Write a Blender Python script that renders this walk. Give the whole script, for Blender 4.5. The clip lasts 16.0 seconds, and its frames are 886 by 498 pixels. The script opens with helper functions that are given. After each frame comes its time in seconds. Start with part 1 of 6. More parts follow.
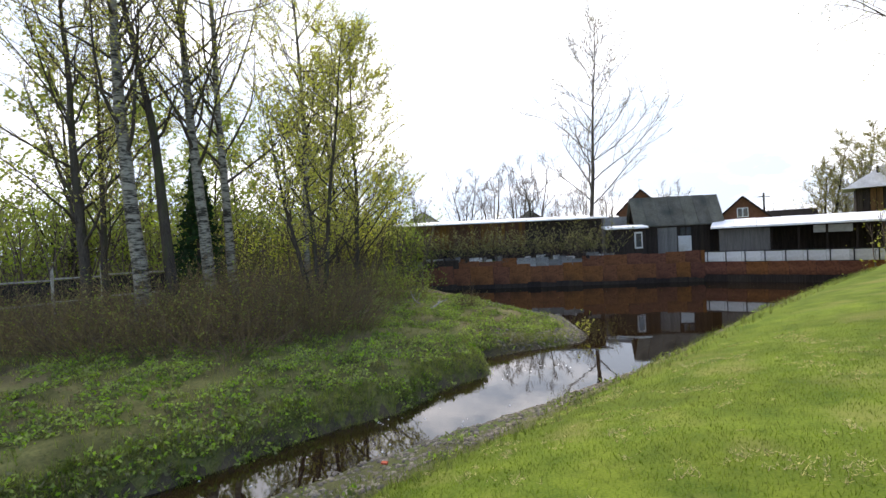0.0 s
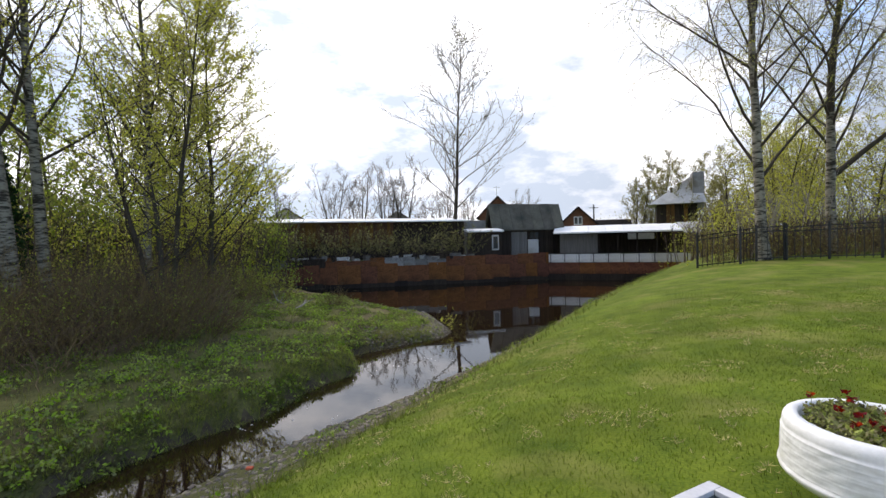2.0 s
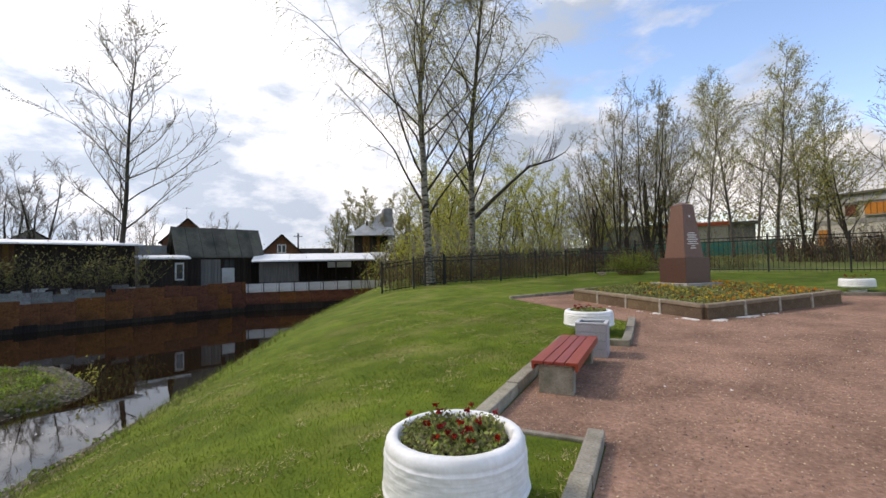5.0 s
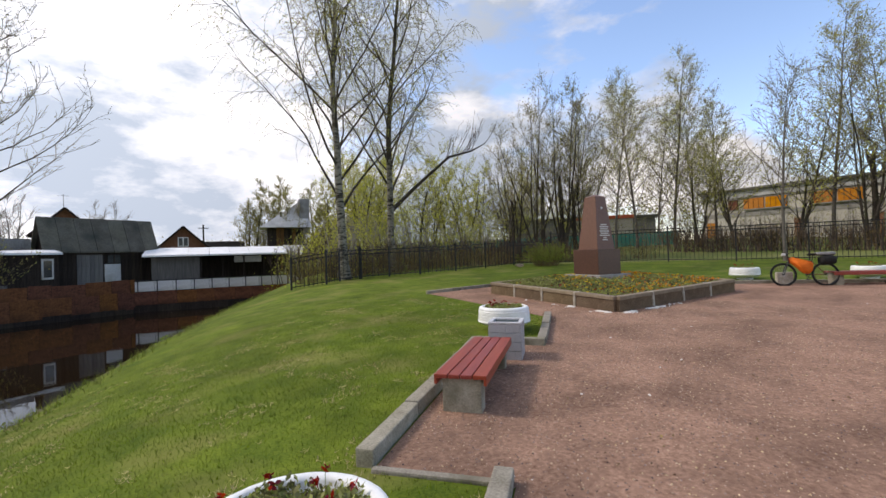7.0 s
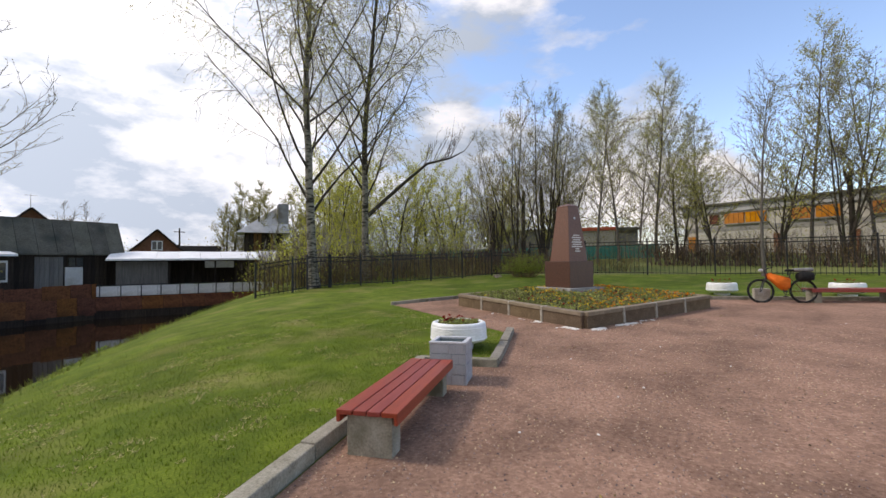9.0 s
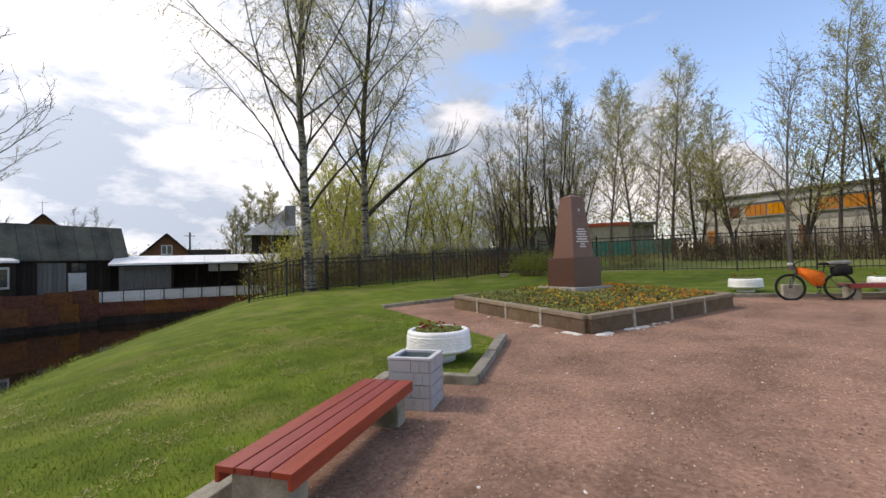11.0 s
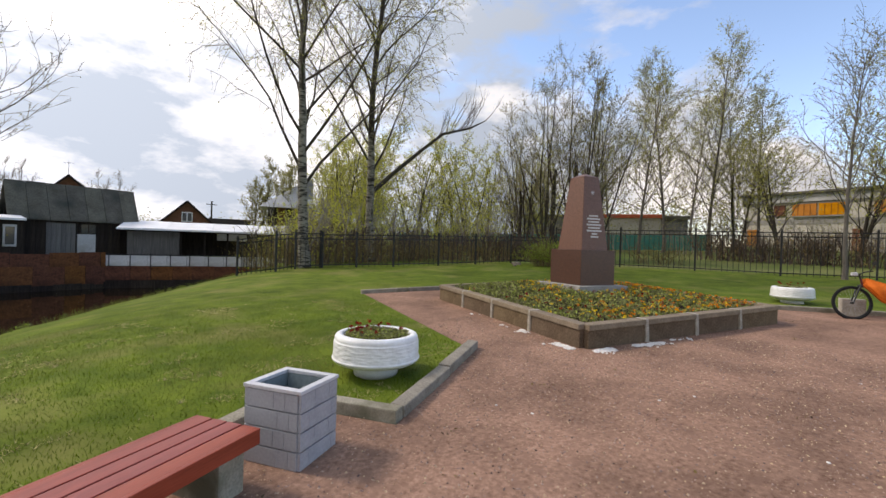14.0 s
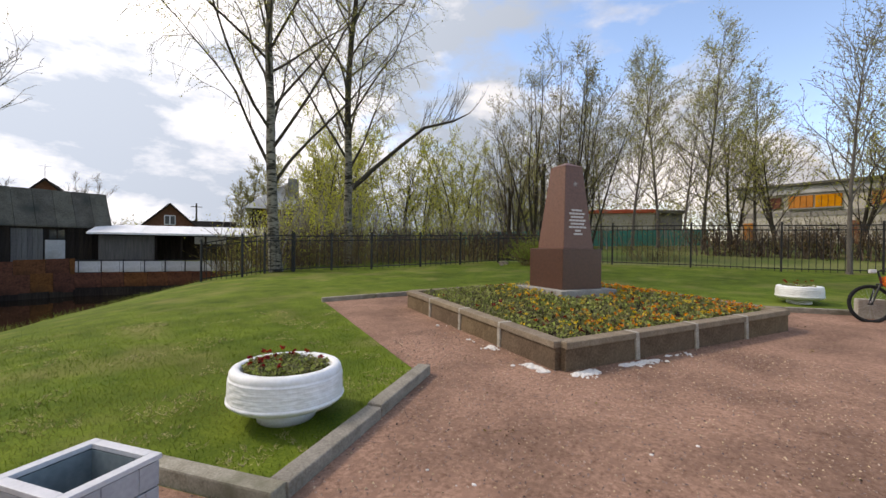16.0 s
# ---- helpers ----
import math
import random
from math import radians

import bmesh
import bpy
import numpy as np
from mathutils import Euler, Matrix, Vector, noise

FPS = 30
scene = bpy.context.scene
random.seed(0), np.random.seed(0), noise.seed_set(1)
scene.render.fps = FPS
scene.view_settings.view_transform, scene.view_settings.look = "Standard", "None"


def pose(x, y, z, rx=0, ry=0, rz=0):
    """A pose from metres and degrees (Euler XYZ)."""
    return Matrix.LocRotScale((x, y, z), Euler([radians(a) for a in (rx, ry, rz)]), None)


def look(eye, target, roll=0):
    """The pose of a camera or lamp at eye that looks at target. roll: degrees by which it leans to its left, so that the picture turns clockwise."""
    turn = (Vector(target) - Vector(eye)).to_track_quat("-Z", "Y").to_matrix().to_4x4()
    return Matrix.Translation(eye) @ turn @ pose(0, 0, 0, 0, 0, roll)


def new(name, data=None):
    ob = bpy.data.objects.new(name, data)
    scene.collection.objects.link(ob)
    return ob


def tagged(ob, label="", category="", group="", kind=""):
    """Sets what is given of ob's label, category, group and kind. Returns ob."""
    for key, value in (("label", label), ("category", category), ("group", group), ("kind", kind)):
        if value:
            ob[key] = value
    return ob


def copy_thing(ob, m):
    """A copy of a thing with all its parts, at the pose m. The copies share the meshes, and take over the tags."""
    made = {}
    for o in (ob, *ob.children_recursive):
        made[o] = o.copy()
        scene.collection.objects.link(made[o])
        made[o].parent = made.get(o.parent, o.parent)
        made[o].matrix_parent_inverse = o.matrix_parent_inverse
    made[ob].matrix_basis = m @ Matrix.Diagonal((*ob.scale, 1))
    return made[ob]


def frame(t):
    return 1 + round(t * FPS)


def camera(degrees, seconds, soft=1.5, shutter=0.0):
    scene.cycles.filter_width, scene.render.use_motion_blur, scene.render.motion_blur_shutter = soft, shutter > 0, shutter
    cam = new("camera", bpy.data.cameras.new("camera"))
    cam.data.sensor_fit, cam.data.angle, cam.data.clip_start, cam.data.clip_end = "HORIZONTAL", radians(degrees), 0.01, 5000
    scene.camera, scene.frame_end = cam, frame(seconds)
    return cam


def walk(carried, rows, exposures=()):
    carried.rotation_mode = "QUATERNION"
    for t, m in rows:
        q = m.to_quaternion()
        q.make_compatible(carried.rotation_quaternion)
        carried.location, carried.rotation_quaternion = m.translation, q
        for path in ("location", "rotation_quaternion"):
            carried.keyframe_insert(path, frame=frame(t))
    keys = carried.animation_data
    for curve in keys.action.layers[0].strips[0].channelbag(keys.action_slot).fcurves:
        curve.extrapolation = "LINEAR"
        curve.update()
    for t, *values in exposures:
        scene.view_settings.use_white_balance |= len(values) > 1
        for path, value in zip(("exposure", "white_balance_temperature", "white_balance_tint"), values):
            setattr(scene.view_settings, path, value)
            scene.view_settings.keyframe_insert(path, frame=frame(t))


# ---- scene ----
cam = camera(90.5, 16.0)
PATH = [
    (0, (-1.016, -0.718, 1.591), (-1.533, 1.214, 1.577), -2.4),
    (0.5, (-1.07, -0.85, 1.563), (-1.448, 1.114, 1.545), -1.8),
    (1, (-1.112, -0.968, 1.533), (-1.347, 1.018, 1.515), -1.9),
    (1.5, (-1.129, -0.975, 1.557), (-1.157, 1.025, 1.535), -1.5),
    (2, (-1.094, -1.015, 1.576), (-1.015, 0.984, 1.542), -1.2),
    (2.5, (-1.031, -1.065, 1.608), (-0.849, 0.926, 1.564), -1.6),
    (3, (-0.864, -1.012, 1.58), (-0.489, 0.953, 1.563), -1.2),
    (3.5, (-0.732, -0.942, 1.544), (-0.172, 0.978, 1.566), -0.5),
    (4, (-0.697, -1.081, 1.63), (0.011, 0.789, 1.649), -0.6),
    (4.5, (-0.58, -0.957, 1.621), (0.409, 0.78, 1.677), -0.2),
    (5, (-0.377, -0.815, 1.554), (0.882, 0.737, 1.622), -1.2),
    (5.2, (-0.288, -0.759, 1.553), (1.026, 0.748, 1.605), -1.9),
    (7.3, (0.63, -0.36, 1.587), (2.145, 0.946, 1.629), -1.8),
    (7.5, (0.725, -0.361, 1.589), (2.238, 0.945, 1.661), -2.1),
    (8, (0.997, -0.445, 1.581), (2.432, 0.947, 1.639), -1.3),
    (8.5, (1.216, -0.401, 1.595), (2.704, 0.935, 1.632), -1.45),
    (9, (1.476, -0.385, 1.58), (3.019, 0.887, 1.644), -0.7),
    (9.2, (1.586, -0.288, 1.592), (3.134, 0.976, 1.671), -1.65),
    (11.3, (2.855, -0.161, 1.549), (4.328, 1.191, 1.604), -1.6),
    (11.5, (2.993, -0.146, 1.566), (4.42, 1.255, 1.628), -1.2),
    (12, (3.299, -0.083, 1.556), (4.739, 1.303, 1.61), -0.6),
    (12.5, (3.597, 0.042, 1.588), (5.097, 1.364, 1.637), -1.2),
    (13, (3.926, 0.114, 1.58), (5.396, 1.468, 1.667), -1.4),
    (13.5, (4.236, 0.155, 1.595), (5.632, 1.586, 1.637), 1.0),
    (14, (4.556, 0.248, 1.578), (5.974, 1.658, 1.564), 1.8),
    (14.5, (4.842, 0.33, 1.601), (6.268, 1.732, 1.603), 1.0),
    (15, (5.205, 0.38, 1.619), (6.529, 1.879, 1.599), 1.6),
    (15.5, (5.479, 0.468, 1.621), (6.817, 1.955, 1.591), 1.7),
    (16, (5.806, 0.628, 1.635), (7.238, 2.025, 1.616), 0.8),
]
EXPOSURE = [(0.0, 0.60, 6800, 16), (1.0, 0.36, 6800, 16), (2.0, 0.10, 6850, 16), (3.5, 0.06, 6900, 16), (5.0, -0.07, 6900, 16), (8.0, -0.11, 6900, 17), (16.0, -0.06, 7150, 17)]
walk(cam, [(t, look(eye, target, roll)) for t, eye, target, roll in PATH], EXPOSURE)

# ---- light and exposure ----
SUN_AZ = math.atan2(-0.50, 0.87)
SUN_EL = radians(44)
world = bpy.data.worlds.new("sky")
scene.world = world
world.use_nodes = True
wt = world.node_tree
wt.nodes.clear()


def wn(kind, **kw):
    n = wt.nodes.new(kind)
    for k, val in kw.items():
        n.inputs[k].default_value = val
    return n


w_out = wn("ShaderNodeOutputWorld")
w_bg = wn("ShaderNodeBackground", Strength=1.0)
w_sky = wt.nodes.new("ShaderNodeTexSky")
w_sky.sky_type = "NISHITA"
w_sky.sun_disc = False
w_sky.sun_elevation = SUN_EL
w_sky.sun_rotation = SUN_AZ
w_sky.air_density = 1.0
w_sky.dust_density = 0.2
w_sky.ozone_density = 2.0
w_co = wn("ShaderNodeTexCoord")
w_map = wn("ShaderNodeMapping")
w_map.inputs["Scale"].default_value = (1.0, 1.0, 2.3)
w_map.inputs["Location"].default_value = (0.35, 0.0, 0.1)
w_n1 = wn("ShaderNodeTexNoise", Scale=1.5, Detail=9.0, Roughness=0.56)
w_n2 = wn("ShaderNodeTexNoise", Scale=2.6, Detail=10.0, Roughness=0.6)
w_sep = wn("ShaderNodeSeparateXYZ")
# cloud cover thins towards the east
w_lean = wn("ShaderNodeVectorMath")
w_lean.operation = "DOT_PRODUCT"
w_lean.inputs[1].default_value = (-0.42, 0.42, -0.25)
w_add = wn("ShaderNodeMath")
w_add.operation = "ADD"
w_puff = wn("ShaderNodeMath")
w_puff.operation = "MULTIPLY_ADD"
w_puff.inputs[1].default_value = 1.7
w_puff.inputs[2].default_value = -0.22
w_ramp = wn("ShaderNodeValToRGB")
w_ramp.color_ramp.elements[0].position = 0.30
w_ramp.color_ramp.elements[1].position = 0.42
w_scale = wn("ShaderNodeVectorMath")
w_scale.operation = "SCALE"
w_scale.inputs["Scale"].default_value = 0.29
# brightness of the clouds: brighter round the hidden sun, greyer undersides
w_glow = wn("ShaderNodeVectorMath")
w_glow.operation = "DOT_PRODUCT"
w_glow.inputs[1].default_value = (-0.36, 0.62, 0.70)
w_gr = wn("ShaderNodeMapRange")
w_gr.inputs["From Min"].default_value = -0.2
w_gr.inputs["From Max"].default_value = 0.95
w_gr.inputs["To Min"].default_value = 0.90
w_gr.inputs["To Max"].default_value = 2.20
w_cr = wn("ShaderNodeValToRGB")
w_cr.color_ramp.elements[0].position = 0.45
w_cr.color_ramp.elements[0].color = (0.34, 0.41, 0.50, 1)
w_cr.color_ramp.elements[1].position = 0.67
w_cr.color_ramp.elements[1].color = (1.0, 1.0, 1.0, 1)
w_cl = wn("ShaderNodeVectorMath")
w_cl.operation = "SCALE"
w_mix = wn("ShaderNodeMix")
w_mix.data_type = "RGBA"
L = wt.links.new
L(w_co.outputs["Generated"], w_map.inputs["Vector"])
L(w_map.outputs["Vector"], w_n1.inputs["Vector"])
L(w_map.outputs["Vector"], w_n2.inputs["Vector"])
L(w_co.outputs["Generated"], w_lean.inputs[0])
L(w_n1.outputs["Fac"], w_puff.inputs[0])
L(w_puff.outputs["Value"], w_add.inputs[0])
L(w_lean.outputs["Value"], w_add.inputs[1])
L(w_add.outputs["Value"], w_ramp.inputs["Fac"])
L(w_sky.outputs["Color"], w_scale.inputs[0])
L(w_co.outputs["Generated"], w_glow.inputs[0])
L(w_glow.outputs["Value"], w_gr.inputs["Value"])
L(w_n2.outputs["Fac"], w_cr.inputs["Fac"])
L(w_cr.outputs["Color"], w_cl.inputs[0])
L(w_gr.outputs["Result"], w_cl.inputs["Scale"])
L(w_ramp.outputs["Color"], w_mix.inputs["Factor"])
L(w_scale.outputs["Vector"], w_mix.inputs["A"])
L(w_cl.outputs["Vector"], w_mix.inputs["B"])
L(w_mix.outputs["Result"], w_bg.inputs["Color"])
L(w_bg.outputs["Background"], w_out.inputs["Surface"])

sun = new("sun", bpy.data.lights.new("sun", "SUN"))
sun.data.energy = 2.4
sun.data.angle = radians(10)
sun.data.color = (1.0, 0.95, 0.87)
sun_dir = Vector((math.sin(SUN_AZ) * math.cos(SUN_EL), math.cos(SUN_AZ) * math.cos(SUN_EL), math.sin(SUN_EL)))
sun.matrix_world = look(sun_dir * 80, (0, 0, 0))


# ---- materials ----
def material(name, a, b, scale=4.0, rough=0.8, bump=0.3, dist=0.01, fine=8.0, metal=0.0, c=None, vary=0.0, spread=(0.35, 0.65), stretch=(1, 1, 1), clear=0.0, island=0.0, trans=0.0):
    """Two colours mixed by a coarse noise, a fine noise for grain, both for relief; c: a third colour in stains."""
    m = bpy.data.materials.new(name)
    m.use_nodes = True
    nt = m.node_tree
    p = nt.nodes["Principled BSDF"]
    k = nt.links.new
    co = nt.nodes.new("ShaderNodeTexCoord")
    mp = nt.nodes.new("ShaderNodeMapping")
    mp.inputs["Scale"].default_value = stretch
    k(co.outputs["Object"], mp.inputs["Vector"])
    n1 = nt.nodes.new("ShaderNodeTexNoise")
    n1.inputs["Scale"].default_value = scale
    n1.inputs["Detail"].default_value = 6
    n2 = nt.nodes.new("ShaderNodeTexNoise")
    n2.inputs["Scale"].default_value = scale * fine
    n2.inputs["Detail"].default_value = 4
    k(mp.outputs["Vector"], n1.inputs["Vector"])
    k(mp.outputs["Vector"], n2.inputs["Vector"])
    sm = nt.nodes.new("ShaderNodeMath")
    sm.operation = "MULTIPLY_ADD"
    sm.inputs[1].default_value = 0.5
    hf = nt.nodes.new("ShaderNodeMath")
    hf.operation = "MULTIPLY"
    hf.inputs[1].default_value = 0.5
    k(n1.outputs["Fac"], hf.inputs[0])
    k(n2.outputs["Fac"], sm.inputs[0])
    k(hf.outputs[0], sm.inputs[2])
    rp = nt.nodes.new("ShaderNodeValToRGB")
    rp.color_ramp.elements[0].position, rp.color_ramp.elements[1].position = spread
    rp.color_ramp.elements[0].color, rp.color_ramp.elements[1].color = (*a, 1), (*b, 1)
    k(sm.outputs[0], rp.inputs["Fac"])
    col = rp.outputs["Color"]
    if c:
        n3 = nt.nodes.new("ShaderNodeTexNoise")
        n3.inputs["Scale"].default_value = scale * 0.37
        n3.inputs["Detail"].default_value = 8
        k(mp.outputs["Vector"], n3.inputs["Vector"])
        r3 = nt.nodes.new("ShaderNodeValToRGB")
        r3.color_ramp.elements[0].position, r3.color_ramp.elements[1].position = 0.52, 0.68
        k(n3.outputs["Fac"], r3.inputs["Fac"])
        mx = nt.nodes.new("ShaderNodeMix")
        mx.data_type = "RGBA"
        k(r3.outputs["Color"], mx.inputs["Factor"])
        k(col, mx.inputs["A"])
        mx.inputs["B"].default_value = (*c, 1)
        col = mx.outputs["Result"]
    if vary or island:
        oi = nt.nodes.new("ShaderNodeObjectInfo") if vary else nt.nodes.new("ShaderNodeNewGeometry")
        src = oi.outputs["Random"] if vary else oi.outputs["Random Per Island"]
        hs = nt.nodes.new("ShaderNodeHueSaturation")
        amount = vary or island
        for key, span in (("Value", amount), ("Saturation", amount * 0.5), ("Hue", amount * 0.06)):
            mr = nt.nodes.new("ShaderNodeMapRange")
            mid = 0.5 if key == "Hue" else 1.0
            mr.inputs["To Min"].default_value, mr.inputs["To Max"].default_value = mid - span, mid + span
            k(src, mr.inputs["Value"])
            k(mr.outputs["Result"], hs.inputs[key])
        k(col, hs.inputs["Color"])
        col = hs.outputs["Color"]
    k(col, p.inputs["Base Color"])
    p.inputs["Roughness"].default_value = rough
    p.inputs["Metallic"].default_value = metal
    if rough > 0.65 and not metal:
        p.inputs["Specular IOR Level"].default_value = 0.12
    p.inputs["Coat Weight"].default_value = clear
    if bump:
        bp = nt.nodes.new("ShaderNodeBump")
        bp.inputs["Strength"].default_value = bump
        bp.inputs["Distance"].default_value = dist
        k(sm.outputs[0], bp.inputs["Height"])
        k(bp.outputs["Normal"], p.inputs["Normal"])
    if trans:
        ad = nt.nodes.new("ShaderNodeMixShader")
        ad.inputs["Fac"].default_value = trans
        tl = nt.nodes.new("ShaderNodeBsdfTranslucent")
        k(col, tl.inputs["Color"])
        k(p.outputs["BSDF"], ad.inputs[1])
        k(tl.outputs["BSDF"], ad.inputs[2])
        k(ad.outputs["Shader"], nt.nodes["Material Output"].inputs["Surface"])
    return m


def water_material():
    m = bpy.data.materials.new("river_water")
    m.use_nodes = True
    nt = m.node_tree
    p = nt.nodes["Principled BSDF"]
    p.inputs["Base Color"].default_value = (0.016, 0.009, 0.004, 1)
    p.inputs["Roughness"].default_value = 0.025
    p.inputs["IOR"].default_value = 1.6
    p.inputs["Specular IOR Level"].default_value = 0.9
    co = nt.nodes.new("ShaderNodeTexCoord")
    n = nt.nodes.new("ShaderNodeTexNoise")
    n.inputs["Scale"].default_value = 1.6
    n.inputs["Detail"].default_value = 3
    bp = nt.nodes.new("ShaderNodeBump")
    bp.inputs["Strength"].default_value = 0.06
    bp.inputs["Distance"].default_value = 0.03
    nt.links.new(co.outputs["Object"], n.inputs["Vector"])
    nt.links.new(n.outputs["Fac"], bp.inputs["Height"])
    nt.links.new(bp.outputs["Normal"], p.inputs["Normal"])
    return m


M_LAWN = material("lawn_turf", (0.046, 0.078, 0.007), (0.132, 0.170, 0.017), 2.0, 0.95, 0.6, 0.012, 22.0, c=(0.155, 0.160, 0.040))
M_BANK = material("bank_soil", (0.055, 0.06, 0.022), (0.13, 0.125, 0.055), 1.8, 0.95, 0.8, 0.05, 14.0, c=(0.09, 0.13, 0.03))
M_LEFT = material("meadow_soil", (0.060, 0.066, 0.021), (0.15, 0.145, 0.05), 1.2, 0.95, 0.8, 0.06, 14.0, c=(0.10, 0.075, 0.045))
M_BED = material("river_bed", (0.05, 0.04, 0.025), (0.10, 0.08, 0.05), 2.0, 0.9, 0.6, 0.05)
M_FIELD = material("dry_meadow", (0.085, 0.12, 0.026), (0.19, 0.19, 0.07), 0.5, 0.95, 0.7, 0.06, 20.0, c=(0.10, 0.15, 0.03))
M_GRAVEL = material("red_gravel", (0.13, 0.068, 0.044), (0.42, 0.26, 0.185), 26.0, 0.97, 1.0, 0.006, 9.0, c=(0.26, 0.155, 0.110), spread=(0.32, 0.64))


def trodden(m, scale, low, high, seed):
    """Wide darker and paler patches over a ground material's colour."""
    nt = m.node_tree
    p = nt.nodes["Principled BSDF"]
    was = p.inputs["Base Color"].links[0].from_socket
    co = nt.nodes.new("ShaderNodeTexCoord")
    mp = nt.nodes.new("ShaderNodeMapping")
    mp.inputs["Location"].default_value = (seed, seed * 0.7, 0)
    nt.links.new(co.outputs["Object"], mp.inputs["Vector"])
    n = nt.nodes.new("ShaderNodeTexNoise")
    n.inputs["Scale"].default_value = scale
    n.inputs["Detail"].default_value = 7
    n.inputs["Roughness"].default_value = 0.65
    nt.links.new(mp.outputs["Vector"], n.inputs["Vector"])
    r = nt.nodes.new("ShaderNodeMapRange")
    r.inputs["From Min"].default_value, r.inputs["From Max"].default_value = 0.36, 0.62
    r.inputs["To Min"].default_value, r.inputs["To Max"].default_value = low, high
    nt.links.new(n.outputs["Fac"], r.inputs["Value"])
    hs = nt.nodes.new("ShaderNodeHueSaturation")
    nt.links.new(was, hs.inputs["Color"])
    nt.links.new(r.outputs["Result"], hs.inputs["Value"])
    nt.links.new(hs.outputs["Color"], p.inputs["Base Color"])


trodden(M_GRAVEL, 0.9, 0.66, 1.12, 3.0)
trodden(M_LAWN, 0.55, 0.88, 1.25, 8.0)
trodden(M_LEFT, 0.8, 0.6, 1.25, 5.0)
M_PEBBLE = material("pebble", (0.15, 0.095, 0.072), (0.50, 0.38, 0.32), 30.0, 0.9, 0.3, 0.004, island=0.7)
M_STONE = material("river_stone", (0.11, 0.092, 0.070), (0.27, 0.235, 0.190), 8.0, 0.9, 0.4, 0.01, island=0.4)
M_KERB = material("kerb_concrete", (0.19, 0.17, 0.13), (0.36, 0.33, 0.27), 6.0, 0.92, 0.6, 0.008, 9.0, c=(0.14, 0.13, 0.09), vary=0.12)
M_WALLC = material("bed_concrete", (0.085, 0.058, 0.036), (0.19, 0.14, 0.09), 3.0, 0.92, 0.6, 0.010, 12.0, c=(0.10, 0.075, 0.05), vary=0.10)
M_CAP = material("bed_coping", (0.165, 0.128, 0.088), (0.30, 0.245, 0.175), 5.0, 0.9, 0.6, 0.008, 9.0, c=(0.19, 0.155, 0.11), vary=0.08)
M_MORTAR = material("pale_mortar", (0.24, 0.215, 0.175), (0.46, 0.43, 0.37), 9.0, 0.95, 0.5, 0.006)
M_WHITE = material("white_paint", (0.70, 0.71, 0.70), (0.84, 0.85, 0.85), 7.0, 0.55, 0.35, 0.008, 5.0, c=(0.66, 0.66, 0.63))
M_SOIL = material("dark_soil", (0.025, 0.018, 0.012), (0.06, 0.042, 0.028), 12.0, 0.95, 0.9, 0.02)
M_GRANITE = material("red_granite", (0.095, 0.038, 0.020), (0.165, 0.073, 0.042), 26.0, 0.5, 0.05, 0.002, 5.0)
M_PEDESTAL = material("dark_granite", (0.052, 0.019, 0.010), (0.095, 0.039, 0.021), 26.0, 0.45, 0.05, 0.002, 5.0)
M_SLAB = material("grey_slab", (0.22, 0.21, 0.19), (0.36, 0.35, 0.32), 7.0, 0.85, 0.4, 0.006)
M_BINP = material("grey_bin_paint", (0.30, 0.30, 0.32), (0.40, 0.40, 0.42), 4.0, 0.5, 0.15, 0.003, 12.0)
M_BINT = material("pale_bin_rim", (0.50, 0.50, 0.52), (0.60, 0.60, 0.62), 5.0, 0.45, 0.1, 0.003)
M_BININ = material("bin_liner", (0.16, 0.20, 0.21), (0.25, 0.30, 0.31), 3.0, 0.4, 0.1, 0.003)
M_REDWOOD = material("red_painted_wood", (0.20, 0.028, 0.018), (0.32, 0.055, 0.035), 3.0, 0.42, 0.25, 0.004, 10.0, stretch=(0.4, 5, 5), vary=0.10)
M_RUST = material("rusty_steel", (0.085, 0.036, 0.020), (0.235, 0.095, 0.046), 1.3, 0.85, 0.4, 0.01, 7.0, c=(0.045, 0.024, 0.016), vary=0.2)
M_WPANEL = material("white_sheet", (0.48, 0.48, 0.48), (0.66, 0.66, 0.66), 2.0, 0.6, 0.2, 0.005, 8.0, c=(0.36, 0.34, 0.31), vary=0.12)
M_GSHEET = material("grey_sheet", (0.14, 0.14, 0.14), (0.27, 0.27, 0.27), 1.5, 0.7, 0.2, 0.005, 8.0, c=(0.11, 0.09, 0.07), vary=0.25)
M_DWOOD = material("dark_planks", (0.018, 0.014, 0.012), (0.055, 0.043, 0.036), 2.0, 0.9, 0.4, 0.008, 9.0, stretch=(6, 6, 0.5), vary=0.3)
M_OWOOD = material("orange_planks", (0.17, 0.075, 0.022), (0.34, 0.16, 0.055), 1.8, 0.85, 0.4, 0.008, 9.0, stretch=(6, 6, 0.6), vary=0.25)
M_BWOOD = material("brown_planks", (0.075, 0.040, 0.020), (0.17, 0.092, 0.042), 1.8, 0.85, 0.4, 0.008, 9.0, stretch=(6, 6, 0.6), vary=0.3)
M_GWOOD = material("grey_planks", (0.11, 0.105, 0.10), (0.22, 0.21, 0.20), 2.0, 0.9, 0.4, 0.008, 9.0, stretch=(6, 6, 0.5), vary=0.25)
M_SLATE = material("grey_roofing", (0.080, 0.076, 0.060), (0.158, 0.150, 0.122), 1.5, 0.85, 0.3, 0.008, 9.0, c=(0.06, 0.063, 0.055), vary=0.15)
M_WROOF = material("white_roofing", (0.66, 0.67, 0.68), (0.85, 0.86, 0.87), 1.5, 0.5, 0.2, 0.01, 8.0, vary=0.06)
